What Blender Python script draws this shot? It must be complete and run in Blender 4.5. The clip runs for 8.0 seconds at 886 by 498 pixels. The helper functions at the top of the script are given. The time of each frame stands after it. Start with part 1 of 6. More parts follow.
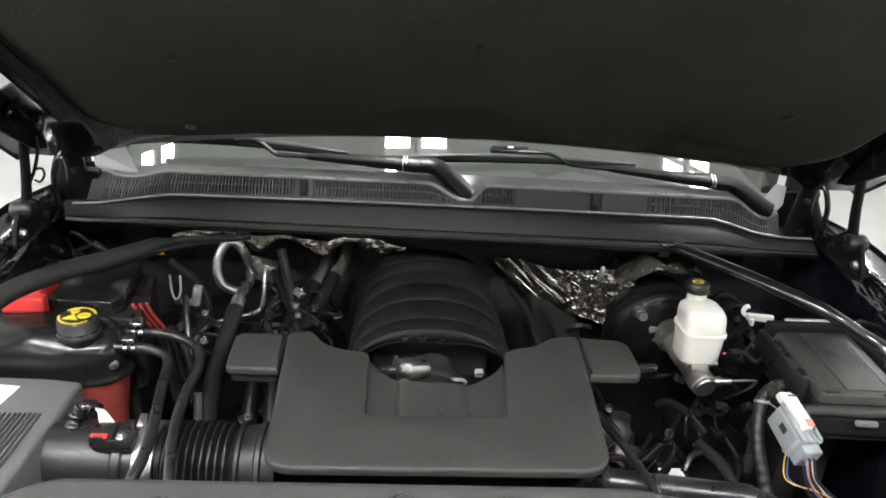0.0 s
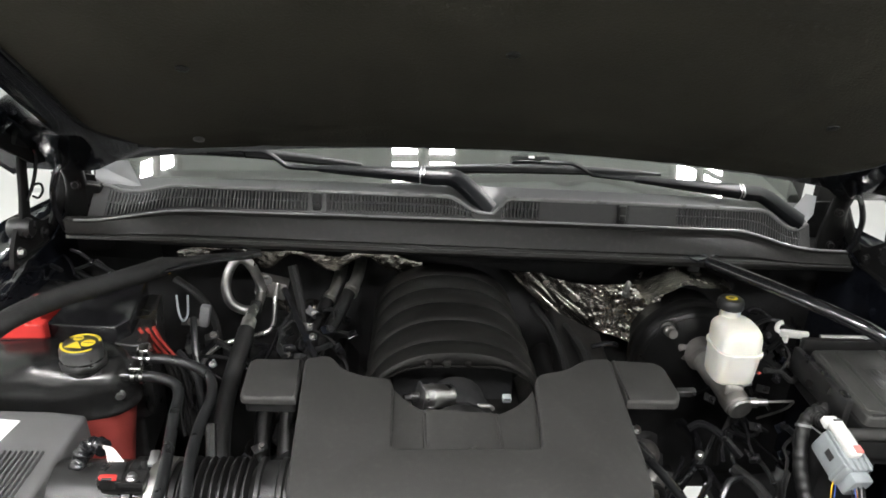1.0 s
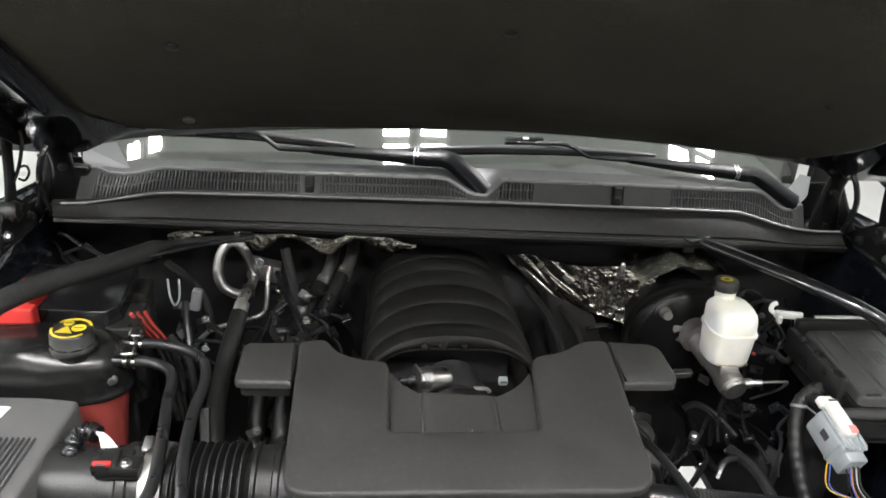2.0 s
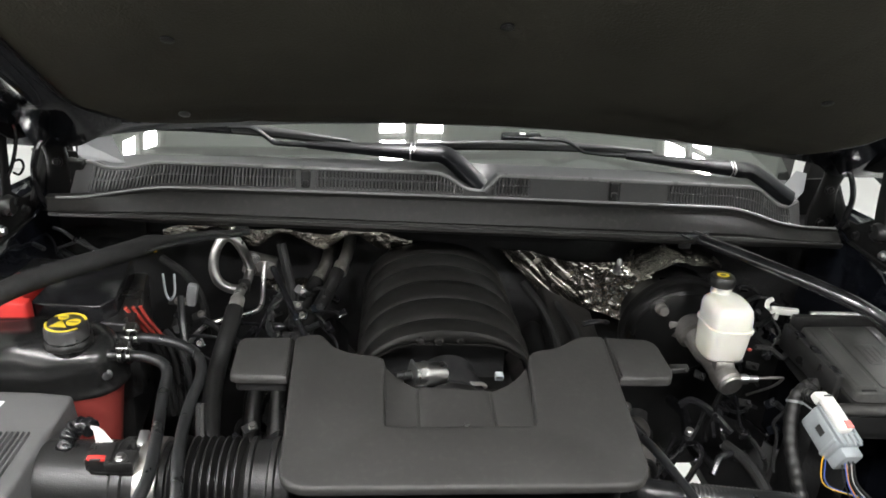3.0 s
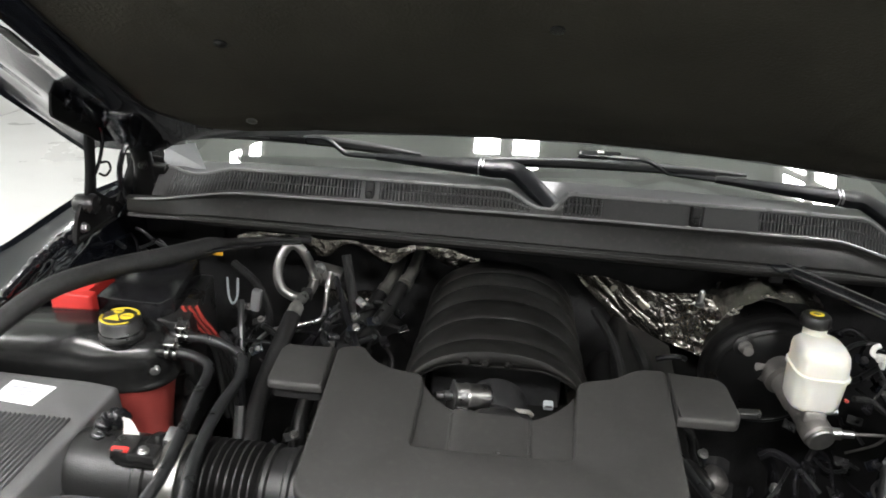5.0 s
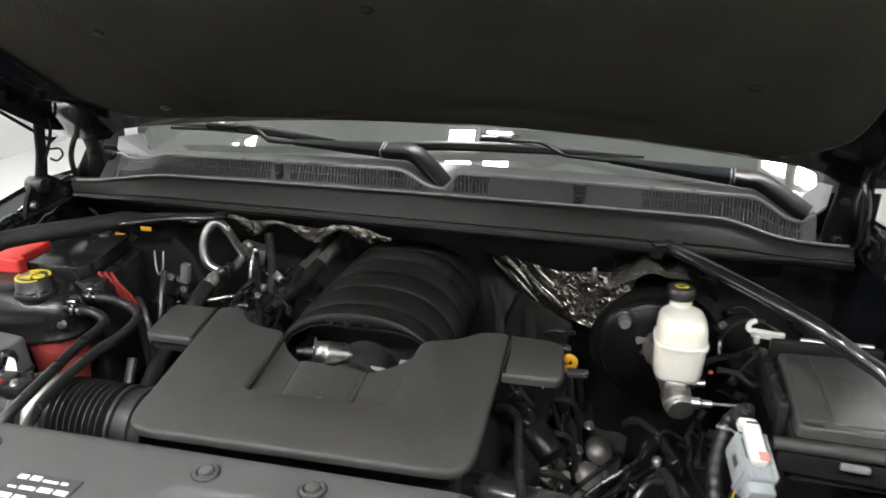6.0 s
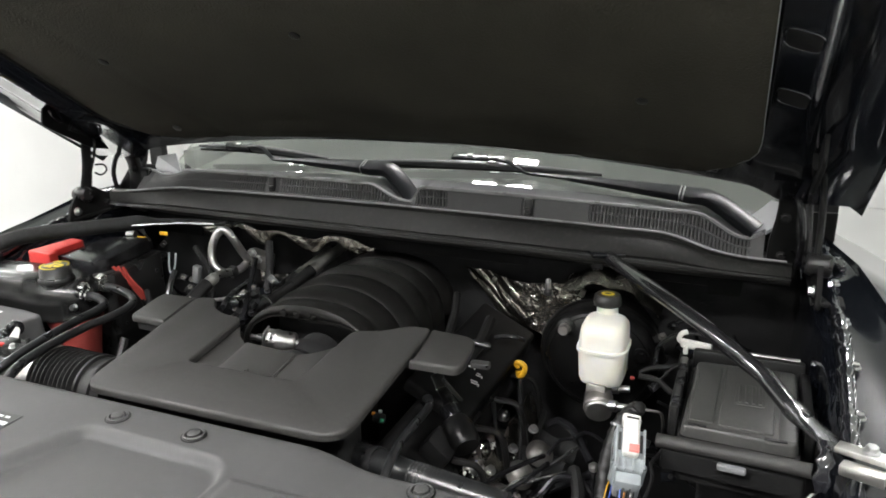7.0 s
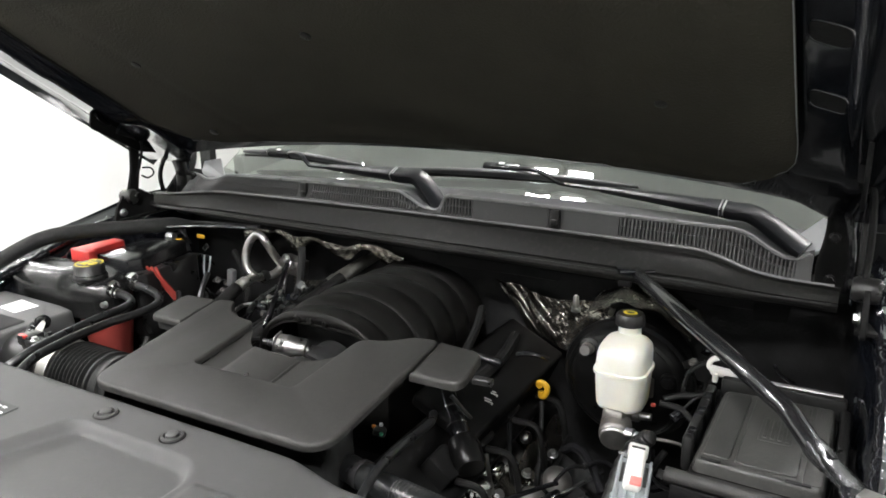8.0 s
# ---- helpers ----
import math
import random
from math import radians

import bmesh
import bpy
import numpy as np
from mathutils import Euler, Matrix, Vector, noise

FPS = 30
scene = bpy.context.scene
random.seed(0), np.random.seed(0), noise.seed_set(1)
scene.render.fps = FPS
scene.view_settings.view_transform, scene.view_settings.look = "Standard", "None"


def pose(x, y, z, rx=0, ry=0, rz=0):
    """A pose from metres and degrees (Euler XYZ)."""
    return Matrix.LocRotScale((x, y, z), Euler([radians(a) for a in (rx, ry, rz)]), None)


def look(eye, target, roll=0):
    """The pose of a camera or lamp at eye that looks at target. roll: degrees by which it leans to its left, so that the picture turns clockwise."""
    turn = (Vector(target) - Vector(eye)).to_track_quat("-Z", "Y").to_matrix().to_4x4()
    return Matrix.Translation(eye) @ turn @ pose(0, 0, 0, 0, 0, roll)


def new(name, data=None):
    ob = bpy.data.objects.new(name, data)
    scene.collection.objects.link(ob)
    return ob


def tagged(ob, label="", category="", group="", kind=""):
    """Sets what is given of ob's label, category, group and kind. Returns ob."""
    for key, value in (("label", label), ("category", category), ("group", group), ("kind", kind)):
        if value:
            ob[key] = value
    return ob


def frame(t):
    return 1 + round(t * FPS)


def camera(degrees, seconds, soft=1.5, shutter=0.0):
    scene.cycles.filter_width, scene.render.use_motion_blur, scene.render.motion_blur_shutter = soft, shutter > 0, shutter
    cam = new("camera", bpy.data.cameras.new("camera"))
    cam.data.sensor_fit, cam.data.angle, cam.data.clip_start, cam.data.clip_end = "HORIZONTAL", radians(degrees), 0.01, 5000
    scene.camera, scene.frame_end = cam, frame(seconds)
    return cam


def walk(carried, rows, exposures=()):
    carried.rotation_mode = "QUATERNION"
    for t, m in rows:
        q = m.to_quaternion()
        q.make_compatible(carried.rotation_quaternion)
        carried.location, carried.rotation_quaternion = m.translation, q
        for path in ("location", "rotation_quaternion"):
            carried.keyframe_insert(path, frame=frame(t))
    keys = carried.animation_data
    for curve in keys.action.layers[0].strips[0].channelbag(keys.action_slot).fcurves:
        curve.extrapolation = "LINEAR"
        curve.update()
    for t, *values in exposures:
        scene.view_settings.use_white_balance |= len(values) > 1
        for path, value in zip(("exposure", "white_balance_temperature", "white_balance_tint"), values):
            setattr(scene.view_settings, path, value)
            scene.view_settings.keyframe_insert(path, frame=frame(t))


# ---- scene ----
# ---- camera ----
cam = camera(62.0, 8.0, soft=1.7, shutter=0.3)
ROWS = [
    (0, (-0.1002, -0.1149, 1.7370), (0.0219, 1.7285, 0.9707), 3.65),
    (0.5, (-0.1326, -0.0736, 1.7341), (0.0050, 1.7770, 0.9882), 3.80),
    (1, (-0.1467, -0.0417, 1.7341), (-0.0051, 1.8018, 0.9717), 3.49),
    (1.5, (-0.1563, -0.0313, 1.7315), (0.0055, 1.7985, 0.9404), 3.48),
    (3, (-0.1568, -0.0307, 1.7225), (0.0283, 1.7897, 0.9153), 3.93),
    (3.5, (-0.1590, -0.0345, 1.7199), (0.0206, 1.7882, 0.9165), 4.29),
    (4, (-0.1850, -0.0357, 1.7010), (-0.0710, 1.8021, 0.9204), 3.98),
    (4.2, (-0.1911, -0.0362, 1.6963), (-0.1387, 1.8072, 0.9223), 3.45),
    (5.3, (0.0596, 0.0146, 1.6876), (-0.1838, 1.8547, 0.9426), 2.25),
    (5.5, (0.1315, 0.0130, 1.6766), (-0.1698, 1.8474, 0.9387), 1.65),
    (6, (0.3141, -0.0411, 1.6652), (-0.0917, 1.7804, 0.9459), 0.41),
    (6.5, (0.4759, -0.1126, 1.6642), (-0.0255, 1.7011, 0.9867), -0.02),
    (7, (0.6455, -0.0672, 1.6330), (-0.0970, 1.6901, 1.0325), -1.12),
    (7.5, (0.7273, -0.0000, 1.6060), (-0.1882, 1.6900, 1.0532), -1.59),
    (8, (0.7344, 0.0247, 1.6032), (-0.2262, 1.6905, 1.0533), -1.20),
]
walk(cam, [(t, look(eye, target, roll)) for t, eye, target, roll in ROWS])

# ---- world and exposure ----
world = bpy.data.worlds.new("world")
scene.world = world
world.use_nodes = True
world.node_tree.nodes["Background"].inputs["Color"].default_value = (0.9, 0.95, 1.0, 1)
world.node_tree.nodes["Background"].inputs["Strength"].default_value = 0.05
scene.view_settings.exposure = 0.12
PANEL_POWER = 225.0


# ---- materials ----
def material(name, color, rough=0.5, metal=0.0, var=0.15, scale=25.0, bump=0.0, bscale=400.0, coat=0.0, spec=0.5, rvar=0.1, dust=0.0):
    """A procedural surface: two scales of colour and gloss variation and a fine relief, in metres of the place."""
    m = bpy.data.materials.new(name)
    m.use_nodes = True
    t = m.node_tree
    b = t.nodes["Principled BSDF"]
    b.inputs["Metallic"].default_value = metal
    b.inputs["Coat Weight"].default_value = coat
    b.inputs["Coat Roughness"].default_value = 0.05
    b.inputs["Specular IOR Level"].default_value = spec
    g = t.nodes.new("ShaderNodeNewGeometry")
    n1 = t.nodes.new("ShaderNodeTexNoise")
    n1.inputs["Scale"].default_value = scale
    n1.inputs["Detail"].default_value = 6
    n2 = t.nodes.new("ShaderNodeTexNoise")
    n2.inputs["Scale"].default_value = bscale
    n2.inputs["Detail"].default_value = 3
    for n in (n1, n2):
        t.links.new(g.outputs["Position"], n.inputs["Vector"])
    ramp = t.nodes.new("ShaderNodeValToRGB")
    ramp.color_ramp.elements[0].position, ramp.color_ramp.elements[1].position = 0.3, 0.7
    ramp.color_ramp.elements[0].color = (*[c * (1 - var) for c in color], 1)
    ramp.color_ramp.elements[1].color = (*[min(1, c * (1 + var)) for c in color], 1)
    t.links.new(n1.outputs["Fac"], ramp.inputs["Fac"])
    last = ramp.outputs["Color"]
    if dust:
        mix = t.nodes.new("ShaderNodeMix")
        mix.data_type = "RGBA"
        mix.inputs["B"].default_value = (0.32, 0.30, 0.27, 1)
        n3 = t.nodes.new("ShaderNodeTexNoise")
        n3.inputs["Scale"].default_value = scale * 9
        n3.inputs["Detail"].default_value = 8
        t.links.new(g.outputs["Position"], n3.inputs["Vector"])
        r3 = t.nodes.new("ShaderNodeMapRange")
        r3.inputs["From Min"].default_value, r3.inputs["From Max"].default_value = 0.52, 0.85
        r3.inputs["To Max"].default_value = dust
        t.links.new(n3.outputs["Fac"], r3.inputs["Value"])
        t.links.new(r3.outputs["Result"], mix.inputs["Factor"])
        t.links.new(last, mix.inputs["A"])
        last = mix.outputs["Result"]
    t.links.new(last, b.inputs["Base Color"])
    mr = t.nodes.new("ShaderNodeMapRange")
    mr.inputs["To Min"].default_value, mr.inputs["To Max"].default_value = max(0.02, rough - rvar), min(1, rough + rvar)
    t.links.new(n1.outputs["Fac"], mr.inputs["Value"])
    t.links.new(mr.outputs["Result"], b.inputs["Roughness"])
    if bump:
        bp = t.nodes.new("ShaderNodeBump")
        bp.inputs["Strength"].default_value = bump
        bp.inputs["Distance"].default_value = 0.002
        t.links.new(n2.outputs["Fac"], bp.inputs["Height"])
        t.links.new(bp.outputs["Normal"], b.inputs["Normal"])
    return m


def glow(name, color, strength):
    m = bpy.data.materials.new(name)
    m.use_nodes = True
    b = m.node_tree.nodes["Principled BSDF"]
    b.inputs["Base Color"].default_value = (0.9, 0.9, 0.9, 1)
    b.inputs["Emission Color"].default_value = (*color, 1)
    b.inputs["Emission Strength"].default_value = strength
    return m


M_COVER = material("grained_grey_plastic", (0.0246, 0.0241, 0.0229), 0.52, var=0.10, scale=14, bump=0.35, bscale=900, dust=0.05, spec=0.40)
M_FILTER = material("grey_filter_plastic", (0.095, 0.095, 0.095), 0.5, spec=0.4, var=0.08, scale=9, bump=0.25, bscale=1100, dust=0.04)
M_SHROUD = material("matte_shroud_plastic", (0.050, 0.050, 0.050), 0.55, spec=0.40, var=0.08, scale=9, bump=0.3, bscale=1100, dust=0.04)
M_BLACK = material("black_plastic", (0.014, 0.014, 0.014), 0.30, var=0.25, scale=30, bump=0.25, bscale=700, dust=0.03)
M_MANIFOLD = material("moulded_black_nylon", (0.0068, 0.0066, 0.0062), 0.42, spec=0.21, var=0.15, scale=20, bump=0.15, bscale=600, dust=0.03)
M_GLOSS = material("gloss_black_plastic", (0.009, 0.009, 0.010), 0.16, var=0.2, scale=30, bump=0.08, bscale=300, rvar=0.08)
M_PAINT = material("black_car_paint", (0.006, 0.007, 0.010), 0.12, var=0.2, scale=12, coat=1.0, rvar=0.05)
M_PAINT_IN = material("thin_black_inner_paint", (0.005, 0.006, 0.008), 0.15, var=0.2, scale=12, coat=0.6, rvar=0.05, bump=0.03, bscale=40)
M_SEALER = material("painted_sealer", (0.010, 0.010, 0.012), 0.14, var=0.2, scale=30, coat=1.0, rvar=0.04, bump=0.35, bscale=45)
M_BOOST = material("dark_booster_enamel", (0.005, 0.005, 0.005), 0.30, spec=0.22, var=0.3, scale=20, rvar=0.08, bump=0.1, bscale=300)
M_BRACE = material("satin_black_tube", (0.012, 0.012, 0.013), 0.20, var=0.2, scale=25, coat=0.6, rvar=0.05, bump=0.04, bscale=300)
M_RUBBER = material("black_rubber", (0.009, 0.009, 0.009), 0.42, spec=0.35, var=0.2, scale=60, bump=0.3, bscale=500, dust=0.04)
M_HOSE = material("hose_rubber", (0.012, 0.0125, 0.013), 0.30, var=0.12, scale=40, bump=0.02, bscale=900)
M_LINER = material("felt_hood_liner", (0.0365, 0.0340, 0.0262), 0.95, var=0.16, scale=7, bump=0.8, bscale=260, spec=0.15)
M_COWL = material("cowl_plastic", (0.036, 0.036, 0.036), 0.42, var=0.1, scale=15, bump=0.3, bscale=900, dust=0.05)
M_LEDGE = material("satin_cowl_ledge", (0.055, 0.056, 0.058), 0.36, var=0.08, scale=12, bump=0.05, bscale=900)
M_SEAL = material("cowl_seal_strip", (0.0110, 0.0108, 0.0102), 0.5, spec=0.30, var=0.12, scale=12, bump=0.25, bscale=700, dust=0.05)
M_LID = material("worn_lid_plastic", (0.042, 0.042, 0.040), 0.36, var=0.2, scale=22, bump=0.3, bscale=700, dust=0.08)
M_TRIM = material("pale_trim_plastic", (0.42, 0.43, 0.44), 0.35, var=0.08, scale=20)
M_CAP = material("grey_cap_plastic", (0.17, 0.173, 0.177), 0.45, var=0.08, scale=20)
M_ARM = material("satin_black_metal", (0.007, 0.0076, 0.0090), 0.32, spec=0.24, var=0.15, scale=40, rvar=0.05)
M_BLADE = material("satin_blade_plastic", (0.05, 0.051, 0.053), 0.33, var=0.12, scale=40)
M_RED = material("red_plastic", (0.55, 0.035, 0.03), 0.4, var=0.1, scale=20, bump=0.1, bscale=500)
M_COOLANT = material("red_coolant_in_plastic", (0.26, 0.045, 0.038), 0.38, var=0.12, scale=18, bump=0.1, bscale=300)
M_TANK = material("black_tank_plastic", (0.008, 0.008, 0.008), 0.24, spec=0.45, var=0.1, scale=12, bump=0.03, bscale=900, rvar=0.05)
M_YELLOW = material("yellow_print", (0.62, 0.47, 0.03), 0.5, var=0.12, scale=80)
M_DIP = material("yellow_plastic", (0.60, 0.33, 0.02), 0.45, var=0.12, scale=60)
M_WHITE = material("white_plastic", (0.72, 0.71, 0.68), 0.45, var=0.06, scale=40, bump=0.1, bscale=400)
M_RESERVOIR = material("milky_reservoir_plastic", (0.74, 0.73, 0.665), 0.38, var=0.05, scale=25, bump=0.12, bscale=250)
M_RESERVOIR.node_tree.nodes["Principled BSDF"].inputs["Subsurface Weight"].default_value = 0.4
M_RESERVOIR.node_tree.nodes["Principled BSDF"].inputs["Subsurface Radius"].default_value = (0.02, 0.016, 0.01)
M_GREY = material("grey_connector_plastic", (0.27, 0.295, 0.305), 0.42, var=0.1, scale=60, bump=0.1)
M_PINK = material("pink_marker", (0.75, 0.20, 0.18), 0.5, var=0.1, scale=90)
M_PAPER = material("paper_label", (0.78, 0.78, 0.78), 0.6, var=0.04, scale=60)
# dark print, and the painted shade inside plug slots and windows
M_INK_RECESS = material("dark_ink_and_recess", (0.03, 0.03, 0.03), 0.6, var=0.1, scale=60)
M_STEEL = material("zinc_steel", (0.55, 0.55, 0.55), 0.32, metal=1.0, var=0.15, scale=60, bump=0.1, bscale=600)
M_ALU = material("cast_aluminium", (0.62, 0.61, 0.58), 0.38, metal=1.0, var=0.12, scale=70, bump=0.35, bscale=800)
M_PIPE = material("drawn_aluminium_pipe", (0.66, 0.65, 0.64), 0.3, metal=1.0, var=0.12, scale=50, bump=0.1, bscale=500)
M_FOIL = material("crinkled_foil", (0.52, 0.49, 0.44), 0.26, metal=1.0, var=0.35, scale=30, bump=0.8, bscale=230, rvar=0.06)
# pale colour standing for the highlight along the cowl's edges
M_EDGE_GLINT = material("pale_edge_glint", (0.19, 0.19, 0.19), 0.30, var=0.1, scale=30)
# matte black parts; also shade put into the colour of openings and depths
M_BLACK_SHADE = material("matte_black_and_shade", (0.009, 0.009, 0.009), 0.75, var=0.3, scale=25, bump=0.3, bscale=400, spec=0.15)
M_COIL = material("dull_black_composite", (0.0055, 0.0055, 0.0055), 0.6, var=0.3, scale=25, bump=0.3, bscale=400, spec=0.12)
M_CHROME = material("bright_plated_steel", (0.75, 0.74, 0.72), 0.16, metal=1.0, var=0.2, scale=60, bump=0.15, bscale=300)
M_ENGINE = material("engine_castings", (0.22, 0.21, 0.20), 0.5, metal=0.8, var=0.3, scale=25, bump=0.5, bscale=200)
# paler metal that carries the bright reflection on the brace's end
M_END_SHEEN = material("dark_steel_end_sheen", (0.14, 0.14, 0.145), 0.24, metal=0.9, var=0.3, scale=40, bump=0.3, bscale=120)
M_DARK = material("dark_steel", (0.017, 0.017, 0.0175), 0.6, spec=0.2, var=0.3, scale=20, bump=0.4, bscale=200)
M_WIRE_R = material("red_wire", (0.32, 0.045, 0.035), 0.45)
M_WIRE_O = material("orange_wire", (0.6, 0.22, 0.03), 0.45)
M_WIRE_B = material("blue_wire", (0.05, 0.10, 0.35), 0.45)
M_WIRE_W = material("white_wire", (0.65, 0.63, 0.60), 0.45)
M_WIRE_G = material("green_wire", (0.05, 0.30, 0.16), 0.45)
M_TAPE = material("cloth_harness_tape", (0.012, 0.012, 0.012), 0.6, spec=0.25, var=0.3, scale=120, bump=0.6, bscale=700)
M_FLOOR = material("white_epoxy_floor", (0.80, 0.80, 0.79), 0.3, var=0.05, scale=1.5, bump=0.02, bscale=40)
M_WALL = material("white_painted_wall", (0.82, 0.82, 0.81), 0.7, var=0.03, scale=2, bump=0.05, bscale=200)
M_CEIL = material("pale_ceiling_panel", (0.76, 0.80, 0.76), 0.8, var=0.04, scale=2)
M_GREYWALL = material("grey_wall_dimming_fill", (0.20, 0.20, 0.20), 0.8, var=0.05, scale=2, bump=0.05, bscale=200)
M_PANEL = glow("lamp_diffuser", (1.015, 1.0, 0.995), PANEL_POWER)
M_DASH = material("grey_dashboard", (0.034, 0.034, 0.033), 0.7, var=0.1, scale=10)


def glass_material():
    m = bpy.data.materials.new("tinted_windscreen_glass")
    m.use_nodes = True
    b = m.node_tree.nodes["Principled BSDF"]
    b.inputs["Base Color"].default_value = (0.66, 0.70, 0.66, 1)
    b.inputs["Roughness"].default_value = 0.0
    b.inputs["IOR"].default_value = 1.52
    b.inputs["Transmission Weight"].default_value = 1.0
    return m


M_GLASS = glass_material()


# ---- building blocks ----
WHERE = {}


def thing(name, at, label, category, group="", kind=""):
    """An Empty at the base of a thing."""
    ob = new(name)
    ob.empty_display_size = 0.05
    ob.location = at
    WHERE[ob.name] = Vector(at)
    return tagged(ob, label, category, group, kind)


def link_mesh(name, verts, faces, mat, parent=None, label="", angle=38):
    """ONE mesh object; the vertices are in the place's metres."""
    c = Vector(np.mean([np.min(np.array(verts), 0), np.max(np.array(verts), 0)], 0))
    me = bpy.data.meshes.new(name)
    me.from_pydata([Vector(v) - c for v in verts], [], faces)
    me.validate()
    bm = bmesh.new()
    bm.from_mesh(me)
    bmesh.ops.recalc_face_normals(bm, faces=bm.faces)
    bm.to_mesh(me)
    bm.free()
    me.shade_smooth()
    me.set_sharp_from_angle(angle=radians(angle))
    me.materials.append(mat)
    ob = new(name, me)
    base = Vector((0, 0, 0))
    if parent is not None:
        ob.parent = parent
        base = WHERE[parent.name]
    ob.location = c - base
    WHERE[ob.name] = c
    if label:
        tagged(ob, label)
    return ob


def part(name, geo, mat, parent=None, label="", angle=38):
    return link_mesh(name, geo[0], geo[1], mat, parent, label, angle)


def join(*geos):
    vs, fs = [], []
    for v, f in geos:
        k = len(vs)
        vs += list(v)
        fs += [tuple(i + k for i in q) for q in f]
    return vs, fs


def moved(geo, m):
    return [m @ Vector(v) for v in geo[0]], geo[1]


def from_bm(bm, m=None):
    bm.verts.ensure_lookup_table()
    bm.verts.index_update()
    vs = [(m @ v.co) if m else v.co.copy() for v in bm.verts]
    fs = [tuple(v.index for v in f.verts) for f in bm.faces]
    bm.free()
    return vs, fs


def rbox(size, m=None, bevel=0.004, seg=2):
    """A box about the origin with rounded edges, laid by m."""
    bm = bmesh.new()
    bmesh.ops.create_cube(bm, size=1)
    bmesh.ops.scale(bm, vec=size, verts=bm.verts)
    bmesh.ops.bevel(bm, geom=bm.edges[:], offset=min(bevel, 0.45 * min(size)), segments=seg, affect="EDGES", profile=0.5)
    return from_bm(bm, m)


def box(x0, x1, y0, y1, z0, z1, bevel=0.004, seg=2):
    return rbox((x1 - x0, y1 - y0, z1 - z0), pose((x0 + x1) / 2, (y0 + y1) / 2, (z0 + z1) / 2), bevel, seg)


def rounded(pts, r, steps=5):
    """An outline with its corners rounded; r: one radius, or one a corner."""
    out, n = [], len(pts)
    for i in range(n):
        p, a, b = Vector(pts[i]), Vector(pts[i - 1]), Vector(pts[(i + 1) % n])
        rr = r[i] if isinstance(r, (list, tuple)) else r
        da, db = a - p, b - p
        k = min(rr, 0.48 * da.length, 0.48 * db.length)
        if k < 1e-5:
            out.append(p)
            continue
        s, e = p + da.normalized() * k, p + db.normalized() * k
        for j in range(steps + 1):
            u = j / steps
            out.append(s * (1 - u) ** 2 + p * 2 * u * (1 - u) + e * u * u)
    return [(v.x, v.y) for v in out]


def prism(outline, z0, z1, m=None, bevel=0.004, draft=0.0, seg=3):
    """A block over an outline, its upper edge rounded; draft widens its foot."""
    n = len(outline)
    c = Vector((sum(p[0] for p in outline) / n, sum(p[1] for p in outline) / n))
    area = sum(outline[i - 1][0] * outline[i][1] - outline[i][0] * outline[i - 1][1] for i in range(n))
    sg = 1 if area > 0 else -1
    nor = []
    for i in range(n):
        a, b = Vector(outline[i - 1]), Vector(outline[(i + 1) % n])
        d = (b - a)
        d = d.normalized() if d.length > 1e-9 else Vector((1, 0))
        nor.append(Vector((d.y, -d.x)) * sg)
    step = [(Vector(outline[i]) - Vector(outline[i - 1])).length for i in range(n)]
    rings = [(draft, z0), (0.0, z1 - bevel)]
    for j in range(1, seg + 1):
        q = j / seg * math.pi / 2
        rings.append((-bevel * (1 - math.cos(q)), z1 - bevel + bevel * math.sin(q)))
    vs, fs = [], []
    for off, z in rings:
        vs += [Vector((outline[i][0] + nor[i].x * off, outline[i][1] + nor[i].y * off, z)) for i in range(n)]
    for k in range(len(rings) - 1):
        for i in range(n):
            j = (i + 1) % n
            fs.append((k * n + i, k * n + j, (k + 1) * n + j, (k + 1) * n + i))
    fs.append(tuple(range((len(rings) - 1) * n, len(rings) * n)))
    fs.append(tuple(reversed(range(n))))
    if m:
        vs = [m @ v for v in vs]
    return vs, fs


def spline(pts, sub=6):
    """A smooth line through the points."""
    p = [Vector(q) for q in pts]
    if len(p) < 3 or sub < 2:
        return p
    p = [p[0] * 2 - p[1]] + p + [p[-1] * 2 - p[-2]]
    out = []
    for i in range(1, len(p) - 2):
        for k in range(sub):
            u = k / sub
            a, b, c, d = p[i - 1], p[i], p[i + 1], p[i + 2]
            out.append(0.5 * (2 * b + (c - a) * u + (2 * a - 5 * b + 4 * c - d) * u * u + (3 * b - a - 3 * c + d) * u ** 3))
    out.append(p[-2])
    return out


def tube(pts, r, seg=10, sub=6, flat=1.0):
    """A pipe along a smooth line; r: a radius, or a function of the share of the way."""
    line = spline(pts, sub)
    n = len(line)
    t0 = (line[1] - line[0]).normalized()
    side = t0.orthogonal().normalized()
    vs, fs = [], []
    for i in range(n):
        t = (line[min(i + 1, n - 1)] - line[max(i - 1, 0)]).normalized()
        side = (side - t * side.dot(t)).normalized()
        up = t.cross(side)
        rad = r(i / (n - 1)) if callable(r) else r
        for k in range(seg):
            a = 2 * math.pi * k / seg
            vs.append(line[i] + side * (math.cos(a) * rad) + up * (math.sin(a) * rad * flat))
    for i in range(n - 1):
        for k in range(seg):
            j = (k + 1) % seg
            fs.append((i * seg + k, i * seg + j, (i + 1) * seg + j, (i + 1) * seg + k))
    fs.append(tuple(reversed(range(seg))))
    fs.append(tuple(range((n - 1) * seg, n * seg)))
    return vs, fs


